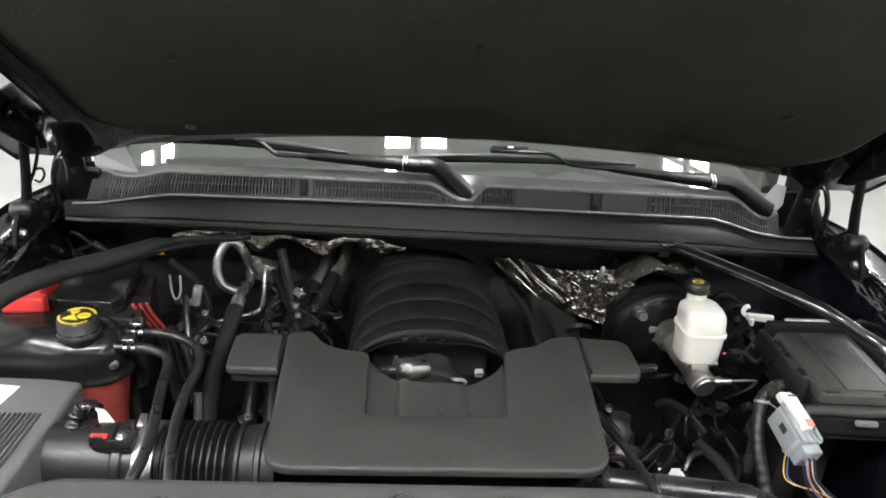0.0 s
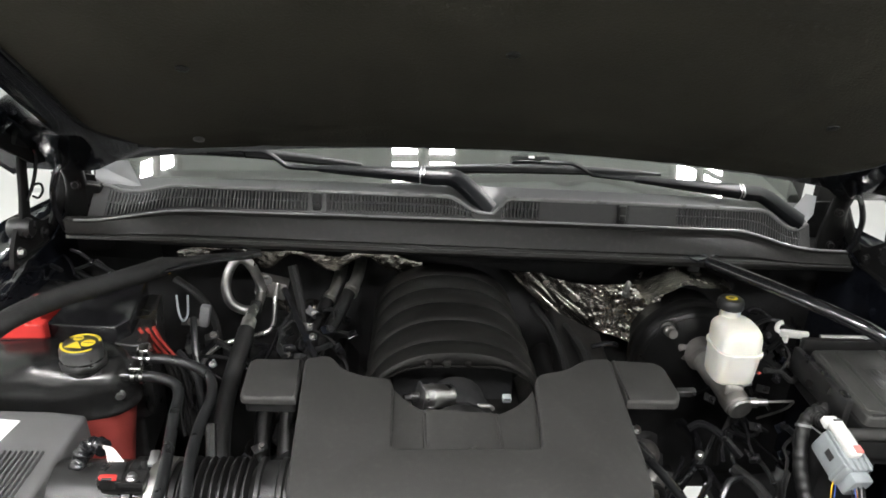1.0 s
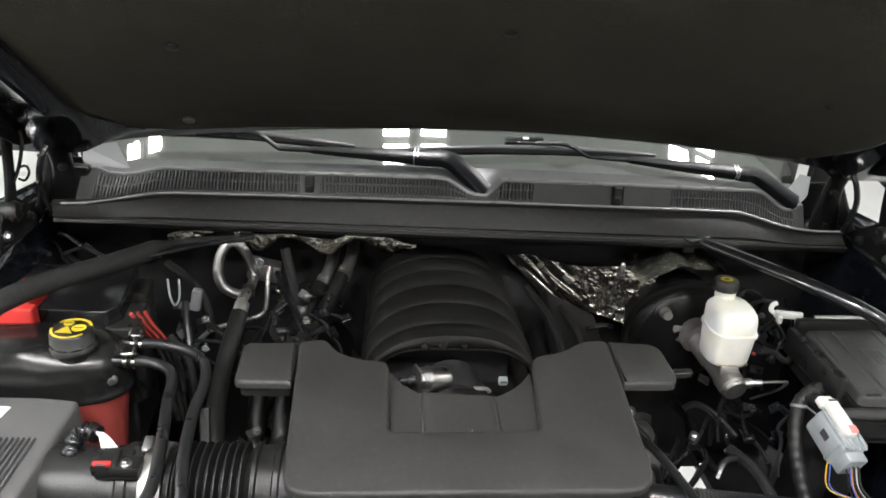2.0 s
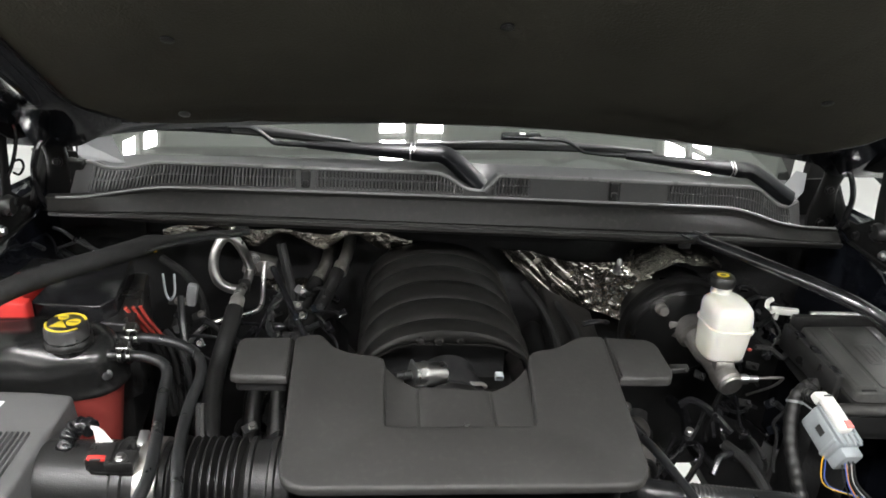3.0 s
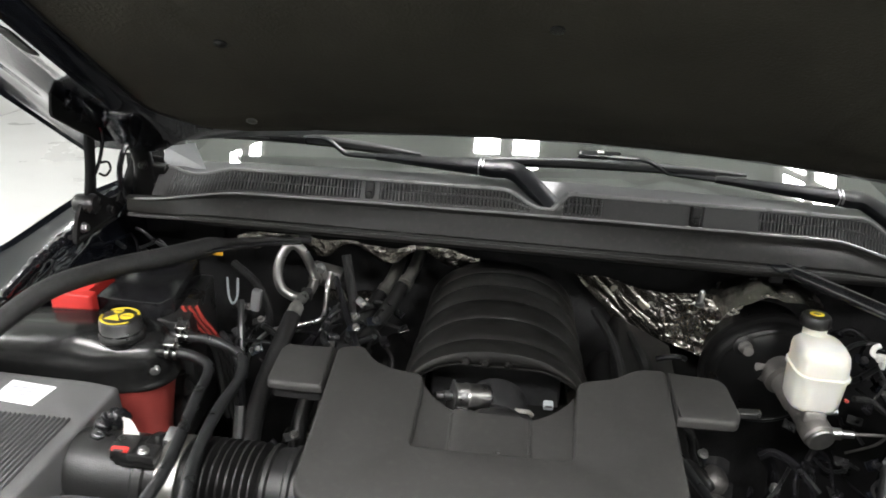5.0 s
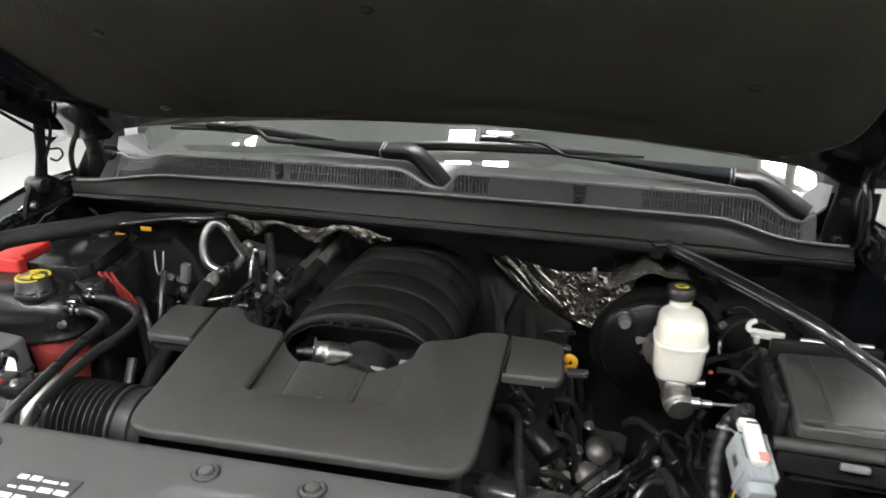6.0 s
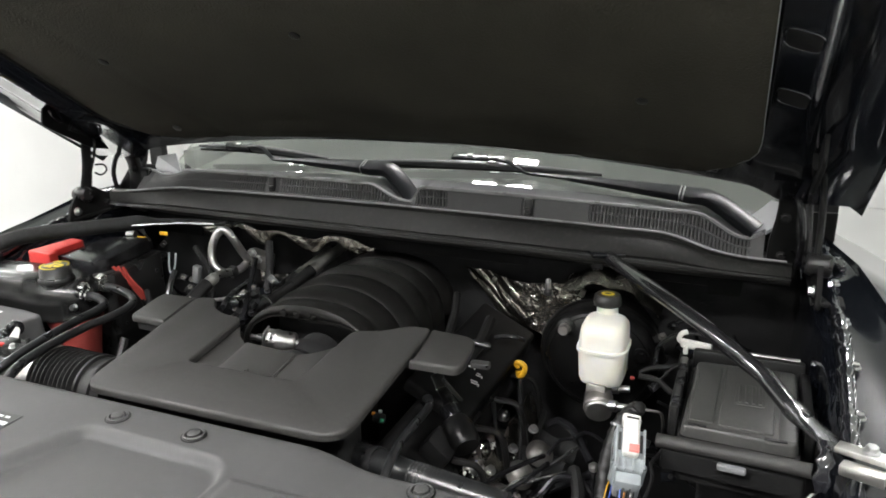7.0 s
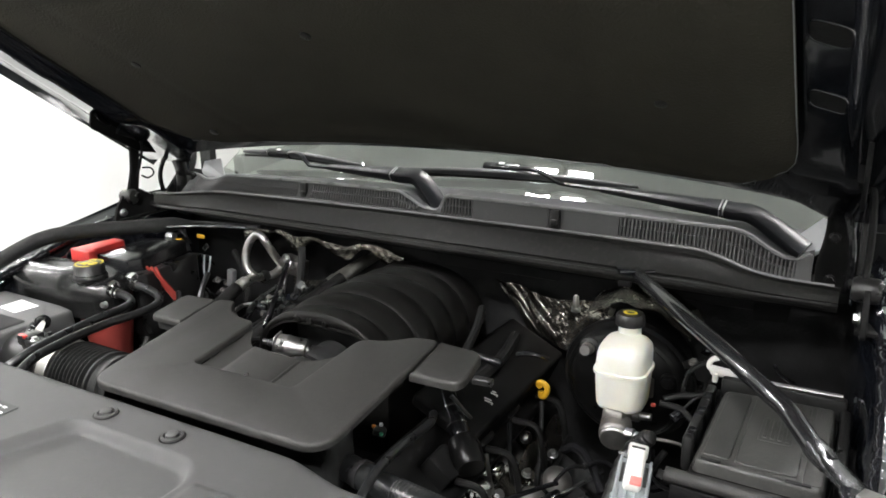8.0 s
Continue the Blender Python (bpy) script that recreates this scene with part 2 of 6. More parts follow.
def swept(pts, w, h, up=(0, -0.45, 0.89), seg=14, sub=6, power=0.55):
    """A bar of rounded oblong section along a smooth line; w and h: width and height as functions of the share of the way."""
    line = spline(pts, sub)
    n = len(line)
    u0 = Vector(up).normalized()
    vs, fs = [], []
    for i in range(n):
        t = (line[min(i + 1, n - 1)] - line[max(i - 1, 0)]).normalized()
        side = t.cross(u0).normalized()
        top = side.cross(t).normalized()
        ww, hh = w(i / (n - 1)) / 2, h(i / (n - 1)) / 2
        for k in range(seg):
            a = 2 * math.pi * (k + 0.5) / seg
            c, s = math.cos(a), math.sin(a)
            vs.append(line[i] + side * (ww * math.copysign(abs(c) ** power, c)) + top * (hh * math.copysign(abs(s) ** power, s)))
    for i in range(n - 1):
        for k in range(seg):
            j = (k + 1) % seg
            fs.append((i * seg + k, i * seg + j, (i + 1) * seg + j, (i + 1) * seg + k))
    fs.append(tuple(reversed(range(seg))))
    fs.append(tuple(range((n - 1) * seg, n * seg)))
    return vs, fs


def lathe(profile, m=None, seg=24):
    """A turned body about z from (radius, height) pairs, laid by m."""
    vs, fs = [], []
    for r, h in profile:
        vs += [Vector((max(r, 1e-4) * math.cos(2 * math.pi * k / seg), max(r, 1e-4) * math.sin(2 * math.pi * k / seg), h)) for k in range(seg)]
    for i in range(len(profile) - 1):
        for k in range(seg):
            j = (k + 1) % seg
            fs.append((i * seg + k, i * seg + j, (i + 1) * seg + j, (i + 1) * seg + k))
    fs.append(tuple(reversed(range(seg))))
    fs.append(tuple(range((len(profile) - 1) * seg, len(profile) * seg)))
    if m:
        vs = [m @ v for v in vs]
    return vs, fs


def along(a, b):
    """A pose at a whose z axis points to b."""
    d = Vector(b) - Vector(a)
    return Matrix.Translation(a) @ d.to_track_quat("Z", "Y").to_matrix().to_4x4()


def sheet(fn, nu, nv, thick=(0, 0, -0.004)):
    """A closed sheet over fn(u, v), u and v from 0 to 1, with a thickness."""
    vs, fs = [], []
    t = Vector(thick)
    top = [Vector(fn(i / nu, j / nv)) for j in range(nv + 1) for i in range(nu + 1)]
    vs = top + [v + t for v in top]
    w, k = nu + 1, (nu + 1) * (nv + 1)
    for j in range(nv):
        for i in range(nu):
            a = j * w + i
            fs += [(a, a + 1, a + w + 1, a + w), (k + a, k + a + w, k + a + w + 1, k + a + 1)]
    for i in range(nu):
        fs += [(i, k + i, k + i + 1, i + 1), (nv * w + i, nv * w + i + 1, k + nv * w + i + 1, k + nv * w + i)]
    for j in range(nv):
        a, b = j * w, j * w + nu
        fs += [(a, a + w, k + a + w, k + a), (b, k + b, k + b + w, b + w)]
    return vs, fs


def smooth01(x):
    x = max(0.0, min(1.0, x))
    return x * x * (3 - 2 * x)


def bolt(at, to, r, parent, mat=None, name="bolt"):
    """A flanged hexagon bolt whose head points from at to to."""
    m = along(at, to)
    g = join(lathe([(0, 0), (r * 1.35, 0), (r * 1.35, r * 0.25), (r * 1.2, r * 0.4), (0, r * 0.4)], m, 16), lathe([(0, r * 0.4), (r, r * 0.4), (r, r * 1.1), (r * 0.85, r * 1.25), (0, r * 1.25)], m, 6))
    return part(name, g, mat or M_STEEL, parent)


# ---- the hall ----
def plain(name, x0, x1, y0, y1, z0, z1, mat, label):
    ob = part(name, box(x0, x1, y0, y1, z0, z1, 0.002, 1), mat)
    return tagged(ob, label, name.split("_")[0], kind="structure")


HALL = (-5.0, 5.0, -5.0, 7.0, 2.56)
plain("floor", HALL[0], HALL[1], HALL[2], HALL[3], -0.2, 0.0, M_FLOOR, "glossy white epoxy showroom floor")
plain("wall_west", HALL[0] - 0.2, HALL[0], HALL[2], HALL[3], 0, HALL[4], M_WALL, "plain white painted wall")
plain("wall_east", HALL[1], HALL[1] + 0.2, HALL[2], HALL[3], 0, HALL[4], M_WALL, "plain white painted wall")
# unseen wall behind the camera, grey to weaken the light from the front
plain("wall_south", HALL[0], HALL[1], HALL[2] - 0.2, HALL[2], 0, HALL[4], M_GREYWALL, "unseen wall kept mid-grey to dim the front light")
plain("wall_north", HALL[0], HALL[1], HALL[3], HALL[3] + 0.2, 0, HALL[4], M_WALL, "plain white painted wall")
plain("ceiling", HALL[0], HALL[1], HALL[2], HALL[3], HALL[4], HALL[4] + 0.2, M_CEIL, "pale matte ceiling of the hall")


def ceiling_lamp(x, y, w, d):
    """A square panel lamp under the ceiling."""
    z = HALL[4]
    lamp = thing("ceiling_lamp", (x, y, z), "square white panel lamp under the ceiling, most added unseen as fill", "lamp", "panel lamps of the hall")
    part("frame", box(x - w / 2 - 0.02, x + w / 2 + 0.02, y - d / 2 - 0.02, y + d / 2 + 0.02, z - 0.05, z - 0.002, 0.004, 1), M_WHITE, lamp)
    part("diffuser", box(x - w / 2, x + w / 2, y - d / 2, y + d / 2, z - 0.06, z - 0.051, 0.002, 1), M_PANEL, lamp)


# clusters of small square lamps; after the first two, unseen ones added as fill
for cx, cy in ((-0.085, 1.605), (1.31, 1.79), (-0.55, -0.40), (0.75, -0.40), (-2.3, -0.30), (-3.1, 0.55), (-3.6, 1.9), (3.6, 1.9), (-1.8, -2.4), (1.8, -2.4), (-4.5, 0.9), (4.5, 0.9), (-4.5, 3.4), (4.5, 3.4), (-4.5, 2.1), (-1.05, -0.16), (-0.10, -0.17)):
    for dx in (-0.084, 0.084):
        for dy in (-0.050, 0.050):
            ceiling_lamp(cx + dx, cy + dy, 0.112, 0.070)
# small pair mirrored at the left of the windscreen
for x in (-1.428, -1.310):
    ceiling_lamp(x, 1.76, 0.064, 0.064)


# ---- hood ----
SLOPE = 0.70


def hood_z(x, y):
    return 1.628 - SLOPE * (y - 0.896) - 0.11 * x * x


def hood_end(x):
    return 1.207 - 0.05 * x * x + 0.008 * x


def build_hood():
    hood = thing("hood", (0, 1.24, 1.37), "raised black car hood with a dark felt liner underneath", "hood")
    up = Vector((0, SLOPE, 1)).normalized()
    lay = Euler((-math.atan(SLOPE), 0, 0)).to_matrix().to_4x4()

    # the liner: a padded felt with round rear corners, quilted by faint pressed lines
    left, right, y_front, rc = 0.616, 0.660, 0.22, 0.13

    def liner(u, v):
        y_full = y_front + (1.207 - y_front) * v
        q = max(0.0, (y_full - (1.207 - rc)) / rc)
        cut = rc * (1 - math.sqrt(max(0, 1 - q * q)))
        x = -(left - cut) + (left + right - 2 * cut) * u
        y = y_full - (1.207 - hood_end(x)) * smooth01(q)
        side = min(x + left - cut, right - cut - x)
        edge = min(smooth01(side / 0.035), smooth01((1.208 - y_full) / 0.04))
        fold = 0.003 * math.exp(-((abs(x) - 0.36 - 0.25 * (1.2 - y)) / 0.014) ** 2) + 0.003 * math.exp(-((y - 0.80) / 0.016) ** 2) + 0.0025 * math.exp(-((y - 1.13) / 0.012) ** 2)
        z = hood_z(x, y) - 0.002 - 0.009 * edge + fold + 0.002 * noise.noise(Vector((x * 6, y * 6, 0)))
        return (x, y, z)

    part("liner", sheet(liner, 100, 90, up * 0.010), M_LINER, hood, "dark felt insulation pad", 60)
    # pale pinched hem along the liner's sides
    for u, mm in ((0, M_TAPE), (1, M_CAP)):
        part("liner_hem", tube([Vector(liner(u, 0.02 + 0.0605 * k)) - up * 0.0015 for k in range(17)], 0.0007 if u else 0.0025, 6, 2), mm, hood, "thin pale bound edge" if u else "")

    # pressed inner frame: a low tilted ridge beside the liner, a flat channel and an outer flange
    cross = ((0.0, 0.010), (0.58, 0.010), (0.612, 0.002), (0.622, -0.006), (0.630, -0.032), (0.636, -0.036), (0.694, -0.004), (0.702, 0.007), (0.752, 0.002), (0.762, 0.005), (0.782, 0.015), (0.790, 0.014), (0.806, 0.012), (0.816, 0.004), (0.822, 0.004))

    def inner(u, v):
        x = -0.822 + 1.644 * u
        a = abs(x) if x < 0 else x - 0.028 * (1 - smooth01((x - 0.70) / 0.06))
        y1 = 1.222 + 0.03 * smooth01((a - 0.62) / 0.06)
        y = 0.16 + (y1 - 0.16) * v
        k = 0
        while k < len(cross) - 2 and cross[k + 1][0] < a:
            k += 1
        f = (a - cross[k][0]) / (cross[k + 1][0] - cross[k][0])
        dz = cross[k][1] + (cross[k + 1][1] - cross[k][1]) * f
        if x > 0 and dz < 0:
            dz *= 0.25
        lift = 0.0
        if x > 0:
            lift = 0.030 * smooth01((x - 0.636) / 0.018) * (1 - smooth01((x - 0.725) / 0.06)) * (1 - smooth01((y - 1.04) / 0.17))
        # the ridge dies away near the hinge
        dz = dz + (0.002 - dz) * 0.9 * smooth01((y - 1.03) / 0.10)
        return (x, y, hood_z(min(a, 0.70), y) + dz + lift)

    part("inner_panel", sheet(inner, 274, 40, up * 0.004), M_PAINT_IN, hood, "", 50)
    for s in (-1, 1):
        part("hem", tube([(s * 0.822, 0.17 + 0.1 * k, hood_z(0.70, 0.17 + 0.1 * k) + 0.006) for k in range(11)], 0.0045, 8, 2), M_PAINT_IN, hood)
        # pressed oval slots with rolled edges in the channel's wall; black plates paint their shaded insides
        for y, ln in (((0.74, 0.030), (0.893, 0.034)) if s < 0 else ((0.797, 0.018), (0.907, 0.018), (1.017, 0.018))):
            u, v = ((0.691 if s > 0 else -0.664) + 0.822) / 1.644, (y - 0.16) / (1.252 - 0.16)
            p = Vector(inner(u, v))
            a = (Vector(inner(u + 0.004, v)) - Vector(inner(u - 0.004, v))).normalized()
            b = (Vector(inner(u, v + 0.01)) - Vector(inner(u, v - 0.01))).normalized()
            n = b.cross(a).normalized()
            m = Matrix(((a.x, b.x, n.x, p.x), (a.y, b.y, n.y, p.y), (a.z, b.z, n.z, p.z), (0, 0, 0, 1)))
            hw = 0.022 if s > 0 else 0.015
            o = rounded([(-hw, -ln), (hw, -ln), (hw, ln), (-hw, ln)], 0.0125)
            part("slot", prism(o, -0.002, 0.0012, m, 0.0004), M_BLACK_SHADE, hood)
            part("slot_rim", tube([m @ Vector((q[0] * 1.1, q[1] * 1.05, 0.0005)) for q in o + o[:1]], 0.0012, 8, 1), M_PAINT_IN, hood)

    def skin(u, v):
        x = -0.825 + 1.65 * u
        y = 0.12 + (1.27 - 0.12) * v
        return (x, y, hood_z(min(abs(x), 0.72), y) + 0.07 - 0.070 * smooth01((abs(x) - 0.74) / 0.08))

    part("outer_skin", sheet(skin, 40, 20, up * 0.004), M_PAINT, hood)
    part("rear_edge", tube([(-0.57 + 0.0975 * k, hood_end(-0.57 + 0.0975 * k) - 0.004, hood_z(-0.57 + 0.0975 * k, hood_end(-0.57 + 0.0975 * k)) + 0.010) for k in range(13)], 0.006, 8, 3), M_RUBBER, hood, "rubber seal along the rear edge")
    # plastic rivets that hold the liner
    for x, y, mm in ((-0.421, 0.937, M_TAPE), (0.0, 0.905, M_TAPE), (0.50, 1.00, M_TAPE), (-0.25, 0.62, M_LID), (0.25, 0.62, M_LID), (-0.46, 1.14, M_LID)):
        z = hood_z(x, y) - 0.0125
        part("liner_clip", lathe([(0, -0.002), (0.006, -0.0016), (0.009, -0.0003), (0.009, 0.004), (0, 0.004)], Matrix.Translation((x, y, z)) @ lay, 14), mm, hood)
    return hood


hood = build_hood()


# ---- body of the car ----
def cowl_shift(x):
    return 0.052 * smooth01((abs(x) - 0.50) / 0.17)


def cowl_y(x):
    return 1.196 + 0.04 * x + 0.09 * x * x - cowl_shift(x)


def cowl_z(x):
    return 1.281 - 0.018 * x - 0.048 * x * x - 0.012 * smooth01((x - 0.52) / 0.09)


def glass_z(x, y):
    return 1.300 + 0.60 * (y - 1.262 - 0.28 * x * x)


def build_body():
    body = thing("car_body", (0, 1.2, 0), "gloss black body of a large car round its open engine bay", "car")

    def pane(u, v):
        x = -0.70 + 1.40 * u
        y = 1.270 + 0.16 * x * x + 0.85 * v
        return (x, y, glass_z(x, y))

    w = part("windscreen", sheet(pane, 120, 40, (0, 0.002, -0.005)), M_GLASS, body, "green-tinted windscreen reflecting the ceiling lamps")
    w.visible_shadow = False
    part("dashboard", sheet(lambda u, v: (-0.72 + 1.44 * u, 1.34 + 0.9 * v + 0.2 * (u - 0.5) ** 2, 1.245 + 0.10 * v + 0.015 * math.sin(u * 19)), 30, 10, (0, 0, -0.02)), M_DASH, body)
    part("cabin", join(box(-0.76, 0.76, 2.6, 2.65, 1.0, 1.80), box(-0.78, -0.74, 1.5, 2.6, 0.9, 1.3), box(0.74, 0.78, 1.5, 2.6, 0.9, 1.3), box(-0.74, 0.74, 2.15, 2.7, 1.82, 1.86)), M_DASH, body)
    for s, side in ((-1, "left"), (1, "right")):
        # outer fender: a wing whose crest falls forwards and outwards
        def crest(y):
            return 1.205 + 0.31 * (y - 1.08) - 0.25 * max(0, y - 1.2)

        def crest_x(y):
            return 0.872 + 0.55 * max(0, 1.08 - y) * (1 - 0.45 * max(0, 1.08 - y)) - 0.35 * max(0, y - 1.08)

        def wing(u, v):
            y = 0.10 + 1.35 * v
            x = crest_x(y) + (1.03 - crest_x(y)) * u
            return (s * x, y, crest(y) - 0.004 - 0.09 * u - 0.07 * u * u)

        part("fender", sheet(wing, 14, 34, (0, 0, -0.003)), M_PAINT, body)
        part("fender_side", sheet(lambda u, v: (s * (1.03 - 0.02 * u), 0.10 + 1.35 * v, crest(0.10 + 1.35 * v) - 0.164 - 0.5 * u), 4, 8, (-s * 0.003, 0, 0)), M_PAINT, body)

        # dark closing strip between the crest and the inner rail
        def strip(u, v):
            y = 0.10 + 1.30 * v
            x0, x1 = crest_x(y) - 0.001, 0.786 - 0.021 * smooth01((y - 0.98) / 0.2)
            x = x0 + (x1 - x0) * u
            z = crest(y) - 0.002 - 0.010 * smooth01(u * 1.4) + 0.006 * math.exp(-((u - 0.08) / 0.06) ** 2)
            return (s * x, y, z)

        part("closing_strip", sheet(strip, 24, 40, (0, 0, -0.003)), M_PAINT_IN, body)

        # inner rail: a glossy flange with wavy sealer that drops into the bay
        prof = ((0.806, 0.002), (0.800, 0.006), (0.794, 0.000), (0.788, -0.012), (0.780, -0.030), (0.776, -0.09), (0.772, -0.24), (0.78, -0.55))

        def rail(u, v):
            y = 0.22 + 1.10 * v
            k = u * (len(prof) - 1)
            i = min(int(k), len(prof) - 2)
            a, b = prof[i], prof[i + 1]
            f = k - i
            x, z = a[0] + (b[0] - a[0]) * f, a[1] + (b[1] - a[1]) * f
            wav = 0.0035 * noise.noise(Vector((y * 45, u * 14, s))) if u < 0.72 else 0
            return (s * (x - 0.004 - 0.019 * smooth01((y - 0.98) / 0.2) + wav), y, z + crest(y) - 0.004 + wav)

        part("inner_rail", sheet(rail, 48, 120, (s * 0.003, 0, 0)), M_PAINT, body)
        part("wheel_arch", sheet(lambda u, v: (s * (0.79 - 0.16 * math.sin(v * math.pi)), 0.25 + 1.0 * v, 0.62 + 0.26 * math.sin(u * math.pi / 2) * (0.4 + 0.6 * math.sin(v * math.pi))), 8, 16, (s * 0.003, 0, 0)), M_BLACK_SHADE, body)
        # lumpy seam sealer under the paint
        part("seam_sealer", tube([(s * x, y, z) for x, y, z in ((0.766, 1.180, 1.246), (0.780, 1.200, 1.248), (0.796, 1.216, 1.238), (0.802, 1.205, 1.222), (0.796, 1.180, 1.208), (0.784, 1.150, 1.206), (0.786, 1.105, 1.206), (0.790, 1.05, 1.199), (0.792, 1.0, 1.187), (0.791, 0.93, 1.170), (0.790, 0.86, 1.153), (0.788, 0.80, 1.139))], lambda q: 0.0095 + 0.0050 * noise.noise(Vector((q * 30, s, 3))) + 0.0028 * noise.noise(Vector((q * 80, s, 5))), 12, 16), M_SEALER, body)
        for k in range(7):
            y = 0.62 + 0.09 * k
            z = crest(y) - 0.006
            bolt((s * (0.806 - 0.019 * smooth01((y - 0.98) / 0.2)), y, z), (s * 0.79, y, z + 0.5), 0.006, body)
    part("firewall", sheet(lambda u, v: (-0.80 + 1.60 * u, 1.36 + 0.03 * math.sin(u * 25) * math.sin(v * 9), 0.55 + 0.66 * v), 40, 14, (0, 0.01, 0)), M_DARK, body)
    for x0, x1, y0, y1 in ((0.15, 0.98, 0.50, 1.215), (0.15, 0.545, 1.217, 1.42), (0.610, 0.98, 1.217, 1.42), (-0.98, -0.15, 0.50, 1.42)):
        part("splash_shield", box(x0, x1, y0, y1, 0.595, 0.601, 0.001, 1), M_DARK, body)
    for s in (-1, 1):
        part("cowl_end_wall", sheet(lambda u, v: (s * (0.600 + 0.20 * u), 1.336 + 0.02 * u, 1.12 + (0.140 + 0.03 * smooth01((u - 0.45) / 0.15)) * v), 12, 4, (0, 0.006, 0)), M_BLACK_SHADE, body)
        part("pillar", sheet(lambda u, v: (s * (0.745 + 0.060 * u), 1.386 + 0.02 * u, 1.16 + (0.20 - 0.02 * u) * v), 4, 4, (0, 0.02, 0)), M_BLACK_SHADE, body)
    part("cowl_tray", box(-0.79, 0.79, 1.262, 1.40, 1.20, 1.212, 0.004, 1), M_DARK, body)
    part("bulkhead_shelf", box(-0.79, 0.79, 1.345, 1.40, 1.13, 1.198, 0.01), M_DARK, body)
    part("front_crossmember", box(-0.80, 0.80, 0.28, 0.52, 0.55, 1.09, 0.02), M_DARK, body)
    part("front_fascia", sheet(lambda u, v: (-0.98 + 1.96 * u, 0.20 + 0.10 * (2 * u - 1) ** 2 - 0.06 * v, 1.08 - 0.7 * v), 20, 6, (0, 0.004, 0)), M_PAINT, body)
    for s in (-1, 1):
        part("frame_rail", box(s * 0.73 - 0.04, s * 0.73 + 0.04, 0.3, 2.6, 0.45, 0.57, 0.01), M_DARK, body)
        wheel = part("wheel", lathe([(0, -0.10), (0.22, -0.10), (0.24, -0.12), (0.35, -0.125), (0.385, -0.10), (0.395, -0.05), (0.395, 0.05), (0.385, 0.10), (0.35, 0.125), (0.24, 0.12), (0.22, 0.10), (0, 0.10)], Matrix.Translation((s * 0.86, 0.72, 0.395)) @ Euler((0, math.pi / 2, 0)).to_matrix().to_4x4(), 40), M_RUBBER, body)
        part("rim", lathe([(0, 0), (0.21, 0), (0.215, 0.01), (0.20, 0.02), (0.05, 0.012), (0, 0.012)], Matrix.Translation((s * 0.962, 0.72, 0.395)) @ Euler((0, s * math.pi / 2, 0)).to_matrix().to_4x4(), 30), M_ALU, wheel)
    return body


build_body()


